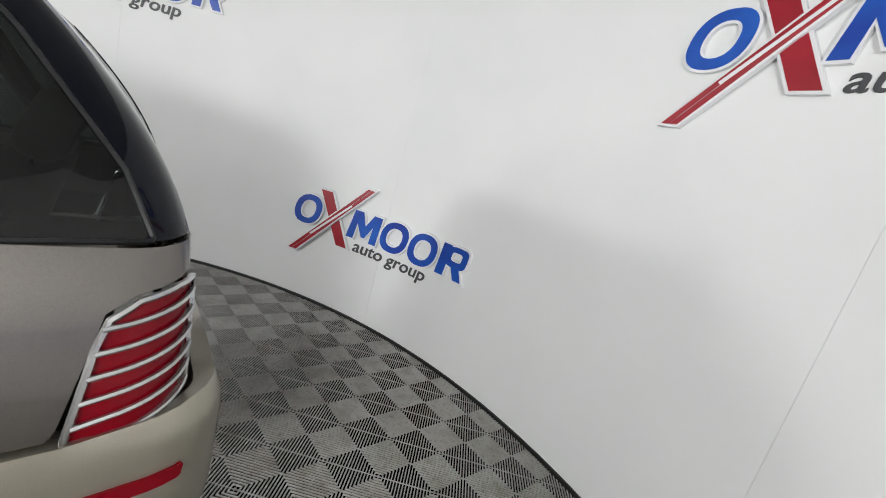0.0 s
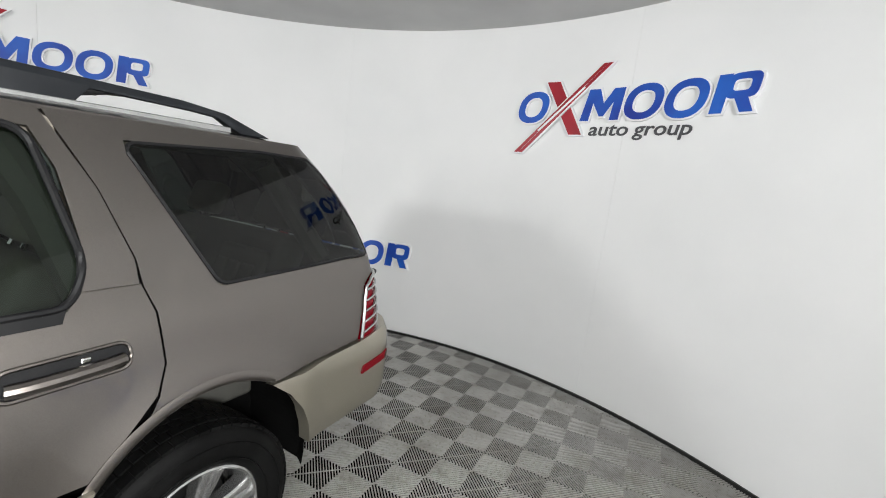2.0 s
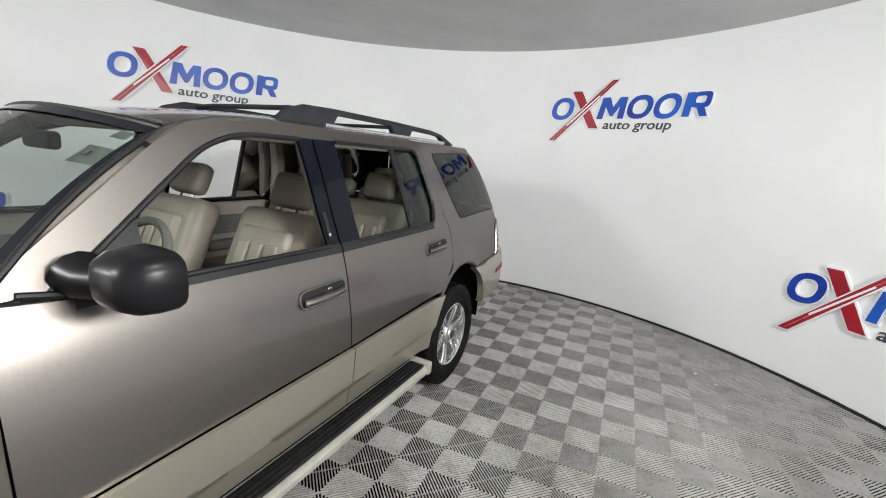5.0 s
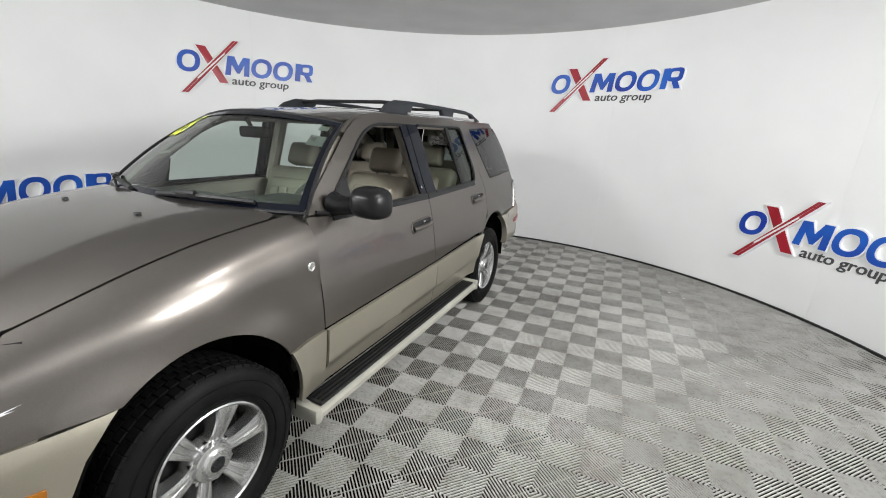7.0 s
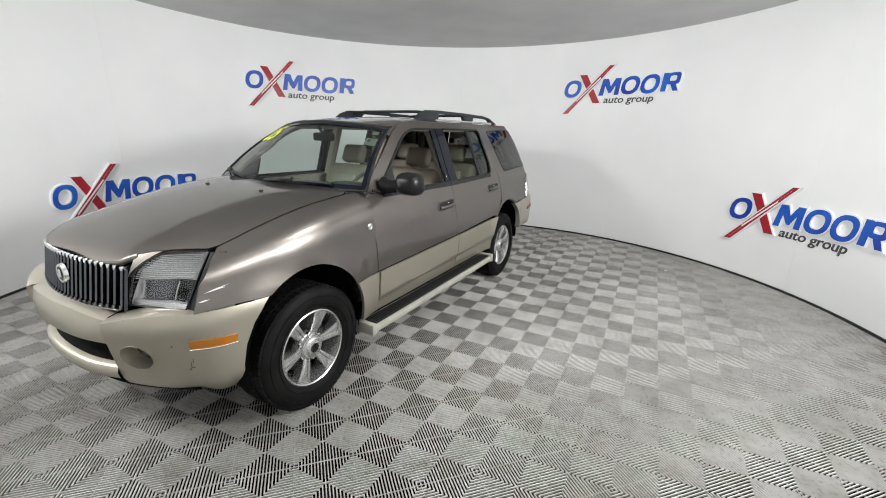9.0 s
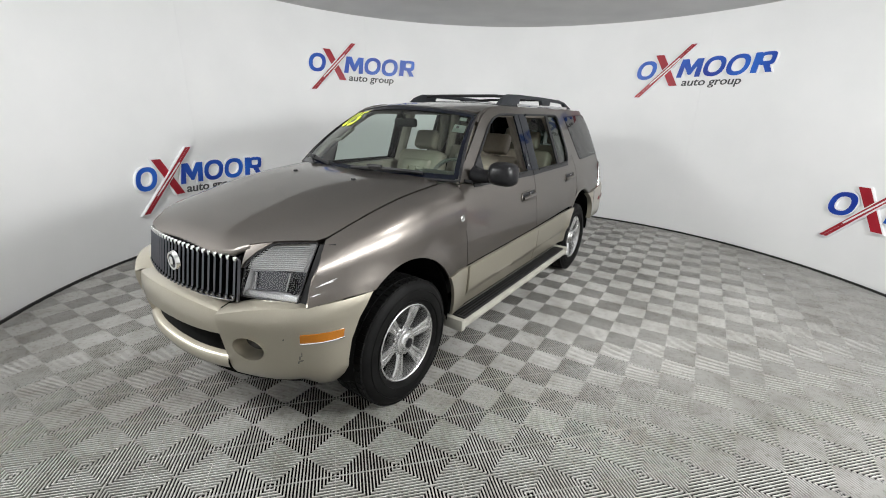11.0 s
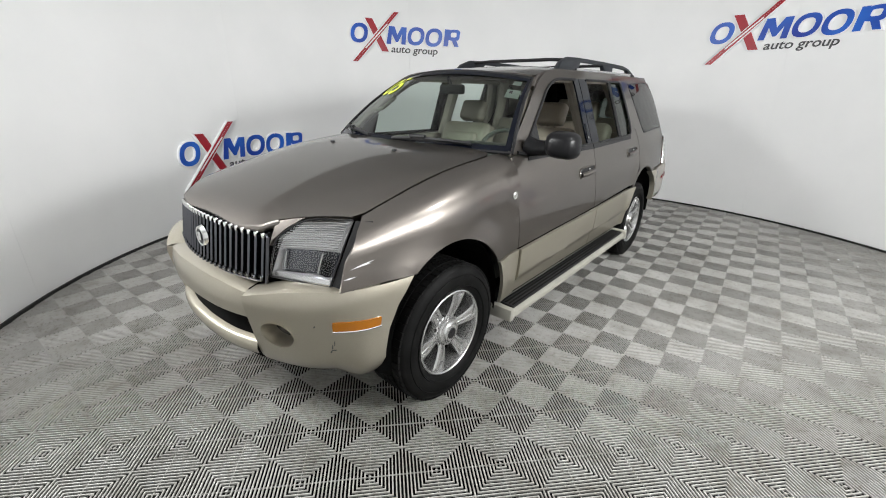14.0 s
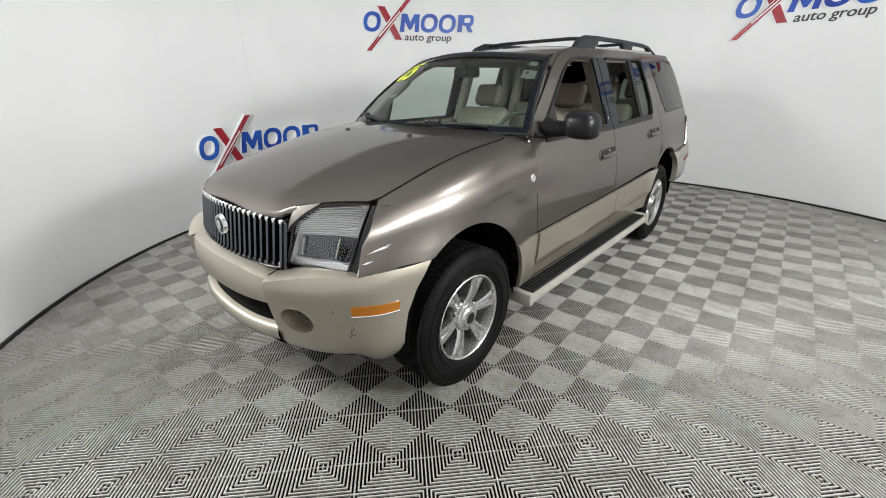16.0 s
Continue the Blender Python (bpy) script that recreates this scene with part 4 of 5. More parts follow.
MID_TOP = spline([0, 0.25, 0.41], [0.796, 0.791, 0.774])
CORNER_TOP = spline([0.418, 0.49, 0.60, 0.70, 0.90], [0.771, 0.789, 0.811, 0.817, 0.811])
part("bumper_top", top_strip(-0.41, 0.41, nose(0.012, 0.79, 0.60), lambda s: MID_TOP(abs(s)), 24), BEIGE, bumper, "champagne beige top edge", True)
SCRATCHES = ((-2.001, 0.902, -1.886, 0.92), (-1.971, 0.91, -1.902, 0.91), (-2.031, 0.868, -1.977, 0.87))
sF, zF, rS, rZ = 0.545, 0.600, 0.074, 0.066
for side in SIDES:
    ar = [(s_of_y(arch_front_y(z)), z) for z in (0.36, 0.42, 0.50, 0.60, 0.70, 0.78, 0.806)]
    cpoly = [(0.418, 0.425), (0.62, 0.395), (0.86, 0.362), *ar, (0.90, 0.812), (0.70, 0.818), (0.60, 0.812), (0.49, 0.790), (0.418, 0.772)]
    corner = part("bumper_corner", panel(cpoly, corner_lift(0.030), 0.03, 0.05, side=side, back=(0.7 * side, -0.7, 0), holes=[[(sF + rS * math.cos(k * math.tau / 28), zF + rZ * math.sin(k * math.tau / 28)) for k in range(28)]]), BEIGE, bumper, "champagne beige bumper corner", True)
    strip = top_strip(0.42, 0.98, corner_lift(0.030), CORNER_TOP)
    for v in strip.verts:
        v.co.x *= side
    part("bumper_top", strip, BEIGE, corner, "champagne beige top edge", True)
    f = corner_lift(0.030)
    c = Vector(f(sF, zF))
    tx = (Vector(f(sF + 0.02, zF)) - Vector(f(sF - 0.02, zF))).normalized()
    nx = Vector((tx.y, -tx.x, 0)).normalized()
    if nx.y > 0:
        nx = -nx
    rows = []
    for off, rr in ((0.001, 1.04), (-0.010, 0.96), (-0.045, 0.84), (-0.070, 0.74), (-0.071, 0.05)):
        rows.append([c + nx * (off + 0.27 * rZ * rr * math.sin(k * math.tau / 28)) + tx * (rr * rS * math.cos(k * math.tau / 28)) + Vector((0, 0, rr * rZ * math.sin(k * math.tau / 28))) for k in range(28)])
    rows = [[(p.x * side, p.y, p.z) for p in row] for row in rows]
    fog = part("fog_lamp", grid_surface(rows[:4], True), BEIGE, bumper, "round fog lamp opening", True)
    part("bowl", grid_surface(rows[3:], True), DARK_CHROME, fog, "dark fog lamp recess", True)
    # amber side marker
    sa, sb = s_of_y(-2.055) - 0.005, s_of_y(-1.890)
    mk = part("side_marker", panel(round_off([(sa, 0.640), (sb, 0.636), (sb + 0.006, 0.674), (sa, 0.684)], 0.006, 3), corner_lift(0.036, 0.9, 0.3), 0.02, 0.02, side=side, back=(side, -0.4, 0)), AMBER, bumper, "amber side marker lamp", True)
    part("bright_edge", tube([(p[0] * side, p[1], p[2]) for p in [corner_lift(0.038, 0.9, 0.3)(sa + k / 8 * (sb - sa), 0.638 - 0.004 * k / 8) for k in range(9)]], 0.0035, 6), CHROME, mk, "thin chrome edge", True)
    # paint chips
    if side > 0:
        for s, z, w, h in ((0.775, 0.552, 0.004, 0.014), (0.780, 0.535, 0.014, 0.0045), (0.768, 0.526, 0.005, 0.009), (0.785, 0.572, 0.003, 0.014), (0.715, 0.665, 0.005, 0.006)):
            part("paint_chip", panel(round_off([(s - w, z - h), (s + w * 0.6, z - h * 0.7), (s + w, z + h), (s - w * 0.3, z + h * 0.8)], 0.003, 2), corner_lift(0.0315), 0.02, 0, side=1, back=(0.7, -0.7, 0)), DASH, corner, "dark paint chip")
        for ya, za, yb, zb in SCRATCHES:
            p, q = Vector((ya, za)), Vector((yb, zb))
            part("scratch", panel([tuple(p), tuple(p.lerp(q, 0.4) + Vector((0, -0.004))), tuple(q), tuple(p.lerp(q, 0.5) + Vector((0, 0.003)))], lambda y, z: (on_fender(y, z)[0] + 0.002, y, z), 0.02, 0, side=1, back=(1, -0.3, 0)), LOGO_WHITE, car, "pale scratch in the fender paint")
rows = [[nose(o - 0.022, 2, 0)(-0.418 + 0.836 * k / 24, z + 0.012 + 0.012 * (abs(-0.418 + 0.836 * k / 24) / 0.42) ** 2) for k in range(25)] for o, z in ((-0.06, 0.520), (-0.005, 0.511), (0.010, 0.500), (0.014, 0.475), (0.006, 0.447), (-0.02, 0.428))]
part("lower_lip", grid_surface(rows), BEIGE, bumper, "champagne beige lower lip", True, 50)
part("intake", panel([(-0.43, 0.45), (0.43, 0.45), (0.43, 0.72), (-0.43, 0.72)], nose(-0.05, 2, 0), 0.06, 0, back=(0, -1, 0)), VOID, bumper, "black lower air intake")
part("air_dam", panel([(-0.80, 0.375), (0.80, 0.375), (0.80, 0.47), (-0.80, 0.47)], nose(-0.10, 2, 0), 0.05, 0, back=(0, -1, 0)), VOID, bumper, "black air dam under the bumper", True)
# added black panel: blocks light and stands for the shade under the bumper
part("valance", panel([(-0.72, 0.27), (0.72, 0.27), (0.72, 0.42), (-0.72, 0.42)], nose(-0.24, 2, 0), 0.06, 0, back=(0, -1, 0)), VOID, bumper, "added black shade panel below the bumper", True)


def grille_y(x, z):
    return -2.232 + 0.34 * x * x + 0.16 * (z - 0.81)


grille = empty("grille", (0, 0, 0))
grille.parent = car
rows = [[(x, grille_y(x, z) + 0.035, z) for x in [-0.44 + 0.88 * k / 20 for k in range(21)]] for z in (0.78, 0.90, 1.02)]
part("backing", grid_surface(rows), VOID, grille, "black mesh behind the bars")
GW, NB = 0.425, 23


def grille_bar(x):
    bm = bmesh.new()
    t = 1.020 - 0.05 * abs(x) ** 1.5
    b = 0.800 + 0.03 * abs(x)
    pr = []
    for z in (b, b + 0.02, t - 0.02, t):
        y = grille_y(x, z) - (0.006 if z in (b, t) else 0.014)
        pr.append([(x - 0.0075, y + 0.03, z), (x - 0.0065, y + 0.002, z), (x, y - 0.004, z), (x + 0.0065, y + 0.002, z), (x + 0.0075, y + 0.03, z)])
    return grid_surface(pr)


for k in range(NB):
    x = -GW + 2 * GW * k / (NB - 1)
    bar = part("bar", grille_bar(x), CHROME_SOFT, grille, smooth=True)
    for z in (1.013 - 0.05 * abs(x) ** 1.5, 0.808 + 0.03 * abs(x)):
        y = grille_y(x, z) - 0.016
        part("tip", box((x - 0.0075, y - 0.004, z - 0.011), (x + 0.0075, y + 0.012, z + 0.011), 0.004), CHROME if z > 0.9 else CHROME_SOFT, bar, "bright bar tip", True)
strip = [(-GW + 2 * GW * k / 20, 0.795 + 0.03 * abs(-GW + 2 * GW * k / 20)) for k in range(21)]
part("lower_strip", tube([(x, grille_y(x, z) - 0.012, z) for x, z in strip], 0.005, 8), CHROME_SOFT, grille, "thin chrome strip under the grille", True)
for s in SIDES:
    part("end_frame", tube([(0.442 * s, grille_y(0.442, z) - 0.004, z) for z in (0.80, 0.87, 0.94, 0.995)], 0.009, 8), DARK_CHROME, grille, "dark end frame", True)
emb = bmesh.new()
rows = []
for rr, off in ((0.030, -0.020), (0.036, -0.030), (0.046, -0.030), (0.052, -0.014)):
    rows.append([(rr * math.cos(k * math.tau / 32), grille_y(0, 0.92) + off, 0.92 + rr * math.sin(k * math.tau / 32)) for k in range(32)])
em = part("emblem", grid_surface(rows, True), CHROME, grille, "round chrome emblem", True)
part("disc", grid_surface([[(r * math.cos(k * math.tau / 24), grille_y(0, 0.92) - 0.029, 0.92 + r * math.sin(k * math.tau / 24)) for k in range(24)] for r in (0.037, 0.0005)], True), BLACK_GLOSS, em, "dark disc")
part("centre", box((-0.012, grille_y(0, 0.92) - 0.036, 0.902), (0.012, grille_y(0, 0.92) - 0.026, 0.942), 0.004), CHROME, em, "chrome mark")

HL = {"BL": Vector((0.446, -2.156, 0.828)), "BR": Vector((0.712, -2.050, 0.822)), "TR": Vector((0.694, -1.902, 1.078)), "TL": Vector((0.458, -2.095, 1.030))}


LAMP_TOP = [(0.446, -2.098), (0.51, -2.040), (0.57, -1.989), (0.625, -1.940), (0.680, -1.894)]


def lamp_top(u):
    k = min(max(u, 0), 0.9999) * 4
    a, b = LAMP_TOP[int(k)], LAMP_TOP[int(k) + 1]
    x, y = a[0] + (b[0] - a[0]) * (k - int(k)), a[1] + (b[1] - a[1]) * (k - int(k))
    return Vector((x, y, hood_z(x, y) - 0.010))


def on_lamp(depth, bulge=0.022):
    def f(u, v):
        p = (HL["BL"] * (1 - u) + HL["BR"] * u) * (1 - v) + lamp_top(u) * v
        n = Vector((0.42, -0.86, 0.30))
        return tuple(p + n * (bulge * 4 * (u * (1 - u) * 0.3 + v * (1 - v)) - depth))
    return f


LAMP_POLY = round_off([(0.0, 0.0), (1.0, 0.0), (1.0, 1.0), (0.34, 1.0), (0.06, 0.74)], [0.05, 0.04, 0.03, 0.26, 0.22], 7)
for side in SIDES:
    h = empty("headlight", (0, 0, 0))
    h.parent = car
    part("lens", panel(LAMP_POLY, on_lamp(0.0), 0.12, 0.004, side=side, back=(0.4 * side, -0.9, 0.2)), CLEAR, h, "clear headlight lens", True).visible_shadow = False
    bowl = lambda u, v: on_lamp(0.008 + 0.065 * (1 - abs(2 * u - 1) ** 5) * (1 - abs(2 * v - 1) ** 5), 0.012)(u, v)
    part("reflector", panel([(0.005, 0.005), (0.995, 0.005), (0.995, 0.995), (0.34, 0.990), (0.17, 0.86), (0.06, 0.72)], bowl, 0.05, 0, side=side, back=(0.4 * side, -0.9, 0.2)), REFLECTOR, h, "silver reflector", True)
    for k in range(12):
        v = 0.54 + 0.036 * k
        part("flute", tube([(p[0] * side, p[1], p[2]) for p in [on_lamp(0.006)(max(0.09, (v - 0.66) * 0.95 + 0.04) + (0.95 - max(0.09, (v - 0.66) * 0.95 + 0.04)) * i / 8, v) for i in range(9)]], 0.0026, 5), CLEAR_RIB, h, smooth=True)
    part("lower_reflector", panel([(0.14, 0.13), (0.93, 0.13), (0.93, 0.50), (0.14, 0.50)], lambda u, v: on_lamp(0.030 + 0.022 * math.sin((u - 0.14) / 0.79 * math.pi), 0.012)(u, v), 0.06, 0.01, side=side, back=(0.4 * side, -0.9, 0.2)), CHROME_SOFT, h, "darker lower reflector", True)
    for uu in (0.20, 0.74):
        part("bulb_edge", tube([(p[0] * side, p[1], p[2]) for p in [on_lamp(0.022)(uu, v) for v in (0.16, 0.24, 0.32, 0.40, 0.47)]], 0.004, 5), CLEAR_RIB, h, smooth=True)
    part("bottom_strip", panel([(0.05, 0.02), (0.96, 0.02), (0.96, 0.10), (0.05, 0.10)], on_lamp(0.014), 0.1, 0.02, side=side, back=(0.4 * side, -0.9, 0.2)), REFLECTOR, h, "bright lower strip", True)
    part("lamp_brow", panel([(-0.03, 0.58), (0.045, 0.72), (0.16, 0.875), (0.335, 1.03), (-0.03, 1.03)], on_lamp(-0.004), 0.06, 0.02, side=side, back=(0.4 * side, -0.9, 0.2)), PAINT, hood, "painted bonnet corner beside the headlight", True)
    dense = LAMP_POLY
    part("surround", tube([(p[0] * side, p[1], p[2]) for p in [on_lamp(0.002)(*q) for q in dense]], 0.004, 6, closed=True), BLACK_PLASTIC, h, "black lamp surround", True)
    # black gap strip between lamp and fender
    part("corner_trim", grid_surface([[((HL["BR"].x + dx) * side, HL["BR"].y + dy, HL["BR"].z - 0.01) for dx, dy in ((0.0, 0.0), (0.04, 0.02), (0.075, 0.06))], [((HL["TR"].x + dx) * side, HL["TR"].y + dy, HL["TR"].z - 0.02) for dx, dy in ((0.0, 0.01), (0.03, 0.03), (0.05, 0.06))]]), BLACK_PLASTIC, h, "black trim beside the lamp", True)
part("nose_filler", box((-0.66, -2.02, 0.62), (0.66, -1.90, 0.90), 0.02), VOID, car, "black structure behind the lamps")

# tail: lamps, bumper, back door
for side in SIDES:
    t = empty("tail_lamp", (0, 0, 0))
    t.parent = car
    lp = [(2.215, 0.812), (2.48, 0.880), (2.47, 1.116), (2.40, 1.116), (2.325, 1.102), (2.280, 1.070), (2.262, 1.02)]
    part("lens", panel(lp, rear_lift(0.004), 0.03, 0.02, side=side, back=(side, 0.6, 0)), RED_LENS, t, "red tail lamp lens", True)
    for k in range(6):
        z0, z1 = 0.815 + 0.049 * k, 0.876 + 0.047 * k
        s0 = 2.218 + 0.0095 * k
        pts = [rear_lift(0.012)(s0 + (2.47 - s0) * i / 10, z0 + (z1 - z0) * (i / 10) * (1 - 0.06 * k)) for i in range(11)]
        part("bar", tube([(p[0] * side, p[1], p[2]) for p in pts], 0.0065, 6), ALLOY, t, "silver bar across the lamp", True)
    rim = [(2.212, 0.806), (2.256, 1.02), (2.276, 1.076), (2.322, 1.110), (2.40, 1.124), (2.475, 1.125), (2.485, 0.878), (2.212, 0.806)]
    pts = []
    for a, b in zip(rim, rim[1:]):
        pts += [(a[0] + (b[0] - a[0]) * k / 6, a[1] + (b[1] - a[1]) * k / 6) for k in range(6)]
    part("rim", tube([(p[0] * side, p[1], p[2]) for p in [rear_lift(0.008)(*q) for q in pts]], 0.008, 6, closed=True), ALLOY, t, "silver lamp surround", True)


def rear_bumper_lift(off=0.025):
    g = rear_lift(off, 0.16)

    def f(s, z):
        d = 0.9 * max(0, z - 0.78) ** 2 * 4 + 0.9 * max(0, 0.56 - z) ** 2 * 3
        x, y, zz = rear_lift(off - d, 0.17)(s - 0.02, 0.70)
        return (x, y + 0.06 * min(max((s - 2.0) / 0.35, 0), 1), z)
    return f


tailb = empty("rear_bumper", (0, 0, 0))
tailb.parent = car
for side in SIDES:
    cy, cz, ry, rz = ARCH[1]
    ar = [(cy + ry * math.sqrt(max(0, 1 - ((z - cz) / rz) ** 2)) + 0.006, z) for z in (0.822, 0.76, 0.68, 0.60, 0.52)]
    rb = part("bumper_cover", panel([*ar, (1.90, 0.49), (2.40, 0.47), (2.55, 0.47), (3.30, 0.47), (3.30, 0.80), (2.60, 0.865), (2.42, 0.868), (2.20, 0.835), (1.80, 0.824)], rear_bumper_lift(), 0.04, 0.05, side=side, back=(side, 0.7, 0)), BEIGE, tailb, "champagne beige rear bumper", True)
    part("reflector", panel(round_off([(2.185, 0.671), (2.375, 0.688), (2.38, 0.724), (2.197, 0.709)], 0.008, 3), rear_bumper_lift(0.032), 0.02, 0.012, side=side, back=(side, 0.5, 0)), RED_LENS, tailb, "red side reflector", True)
gate = part("tailgate", panel([(2.50, 0.80), (3.22, 0.80), (3.22, 1.21), (2.50, 1.21)], rear_lift(-0.004), 0.06, 0.01, back=(0, 1, 0)), PAINT, car, "brown-grey metallic tailgate", True)
part("tailgate_half", panel([(2.50, 0.80), (3.22, 0.80), (3.22, 1.21), (2.50, 1.21)], rear_lift(-0.004), 0.06, 0.01, side=-1, back=(0, 1, 0)), PAINT, gate, "", True)
for side in SIDES:
    part("rear_window", panel(lean_in([(2.665, 1.222), (3.11, 1.222), (2.95, 1.66), (2.51, 1.66)]), rear_lift(-0.004), 0.06, 0.004, side=side, back=(0, 1, 0.2)), PRIVACY, gate, "dark tinted rear window", True)
part("spoiler", panel([(-0.52, 1.99), (0.52, 1.99), (0.48, 2.10), (-0.48, 2.10)], lambda x, y: (x, y, 1.70 - 0.25 * (y - 1.99)), 0.06, 0.02, back=(0, 0, 1)), PAINT, gate, "brown-grey metallic spoiler", True)

# running boards
for side in SIDES:
    rb = empty("running_board", (0, 0, 0))
    rb.parent = car
    prof = [(0.835, 0.385), (0.90, 0.372), (0.945, 0.366), (0.962, 0.352), (0.962, 0.330), (0.945, 0.315), (0.85, 0.318)]
    body = grid_surface([[(x * side, y, z) for x, z in prof] for y in (-1.03, -0.5, 0.0, 0.5, 0.93)])
    part("board", body, STEP_EDGE, rb, "pale silver board edge", True)
    for y0, y1 in ((-1.045, -1.0), (0.895, 0.945)):
        part("end_cap", box((min(0.80 * side, 0.966 * side), y0, 0.312), (max(0.80 * side, 0.966 * side), y1, 0.392), 0.012), STEP_EDGE, rb, "pale silver end cap", True)
    part("pad", box((min(0.845 * side, 0.942 * side), -0.985, 0.372), (max(0.845 * side, 0.942 * side), 0.88, 0.388), 0.004), BLACK_PLASTIC, rb, "black rubber step pad")
    for k in range(4):
        x = (0.857 + 0.024 * k) * side
        part("rib", box((x - 0.005, -0.97, 0.388), (x + 0.005, 0.865, 0.393), 0.002), RUBBER, rb)
    for y in (-0.7, 0.0, 0.6):
        part("bracket", box((min(0.70 * side, 0.86 * side), y - 0.03, 0.33), (max(0.70 * side, 0.86 * side), y + 0.03, 0.352)), VOID, rb, "black bracket")

# door mirror
for side in (1,):
    m = empty("door_mirror", (0, 0, 0))
    m.parent = car
    rows = []
    n = 20
    for off, k in ((-0.085, 0.45), (-0.075, 0.72), (-0.045, 0.93), (-0.01, 1.0), (0.035, 1.0), (0.045, 0.96)):
        ring = []
        for i in range(n):
            a = math.tau * i / n
            c, s = math.cos(a), math.sin(a)
            px = math.copysign(abs(c) ** 0.6, c) * 0.090 * k
            pz = math.copysign(abs(s) ** 0.6, s) * 0.075 * k
            ring.append(((0.968 + px) * side, -0.63 + off + 0.10 * px, 1.278 + pz - 0.06 * px))
        rows.append(ring)
    shell = grid_surface(rows, True)
    shell.verts.ensure_lookup_table()
    shell.faces.new([shell.verts[i] for i in range(n)])
    part("housing", shell, BLACK_SATIN, m, "black mirror housing", True, 60)
    glass = bmesh.new()
    glass.faces.new([glass.verts.new(p) for p in rows[-1]])
    part("mirror_glass", glass, CHROME, m, "mirror glass")
    part("arm", tube([(0.775 * side, -0.68, 1.262), (0.82 * side, -0.68, 1.255), (0.89 * side, -0.65, 1.258)], [0.062, 0.048, 0.042], 12, 1.0), BLACK_SATIN, m, "black mirror arm", True)


# wheels
def lathe(profile, n=64):
    """A turned body about the x axis; profile as (x, r)."""
    return grid_surface([[(x, r * math.cos(math.tau * k / n), r * math.sin(math.tau * k / n)) for k in range(n)] for x, r in profile], True)


def build_wheel():
    w_thing = empty("wheel", (0, 0, 0))
    prof = [(-0.10, 0.218), (-0.124, 0.26), (-0.132, 0.31), (-0.120, 0.350), (-0.095, 0.368), (0.095, 0.368), (0.116, 0.354), (0.125, 0.340), (0.130, 0.326), (0.134, 0.300), (0.133, 0.272), (0.126, 0.248), (0.116, 0.236), (0.098, 0.228), (-0.10, 0.212), (-0.10, 0.218)]
    tyre = part("tyre", lathe(prof, 72), RUBBER, w_thing, "black rubber tyre", True)
    tread = bmesh.new()
    for row, (x0, x1) in enumerate(((-0.108, -0.066), (-0.058, -0.022), (-0.016, 0.016), (0.022, 0.058), (0.066, 0.108))):
        for k in range(60):
            mm = Matrix.Rotation(math.tau * (k + 0.5 * (row % 2)) / 60, 4, "X")
            box_into(tread, (x0, -0.0165, 0.356), (x1, 0.0165, 0.3745 if abs(x0) < 0.063 else 0.3715), 0, mm)
    part("tread", tread, RUBBER, tyre, "black tread blocks")
    for r0 in (0.316, 0.262):
        part("sidewall_ridge", lathe([(0.127, r0 - 0.004), (0.136, r0), (0.127, r0 + 0.004)], 72), RUBBER, tyre, "", True)
    part("rim", lathe([(0.106, 0.234), (0.117, 0.231), (0.120, 0.225), (0.115, 0.218), (0.090, 0.213), (0.02, 0.200), (-0.09, 0.196), (-0.09, 0.202), (0.09, 0.228), (0.106, 0.234)]), ALLOY, w_thing, "silver alloy rim", True)
    hubp = [(0.03, 0.092), (0.070, 0.090), (0.078, 0.086), (0.082, 0.078), (0.098, 0.074), (0.104, 0.070), (0.106, 0.058), (0.110, 0.050), (0.117, 0.046), (0.120, 0.036), (0.120, 0.0005)]
    hub = part("hub", lathe(hubp, 48), ALLOY, w_thing, "silver centre cap", True)
    part("badge", lathe([(0.1205, 0.030), (0.1225, 0.028), (0.1225, 0.0005)], 24), DARK_CHROME, hub, "dark round cap badge")
    part("brake_disc", lathe([(-0.02, 0.17), (0.0, 0.168), (0.0, 0.06), (-0.02, 0.06)], 40), BRAKE, w_thing, "dark brake disc", True)
    part("back_shield", lathe([(-0.03, 0.19), (-0.03, 0.001)], 40), VOID, w_thing, "black shield")
    for k in range(6):
        mm = Matrix.Rotation(math.tau * k / 6 + 0.30, 4, "X")
        rows = []
        for r, w, top in ((0.070, 0.025, 0.084), (0.110, 0.028, 0.096), (0.155, 0.034, 0.104), (0.195, 0.041, 0.107), (0.216, 0.052, 0.106), (0.226, 0.064, 0.103)):
            rows.append([(0.035, -w * 0.9, r), (top - 0.012, -w, r), (top - 0.002, -w + 0.005, r), (top, -w * 0.62, r), (top - 0.001, -w * 0.34, r), (top - 0.011, -w * 0.24, r),
                         (top - 0.011, w * 0.24, r), (top - 0.001, w * 0.34, r), (top, w * 0.62, r), (top - 0.002, w - 0.005, r), (top - 0.012, w, r), (0.035, w * 0.9, r)])
        bm = grid_surface(rows)
        bmesh.ops.transform(bm, matrix=mm, verts=bm.verts)
        part("spoke", bm, ALLOY, w_thing, "", True, 28)
        mm2 = Matrix.Rotation(math.tau * (k + 0.5) / 6 + 0.30, 4, "X")
        nut = lathe([(0.082, 0.009), (0.100, 0.008), (0.102, 0.0005)], 10)
        bmesh.ops.transform(nut, matrix=mm2 @ Matrix.Translation((-0.012, 0, 0.083)), verts=nut.verts)
        part("nut", nut, CHROME, hub)
    return w_thing


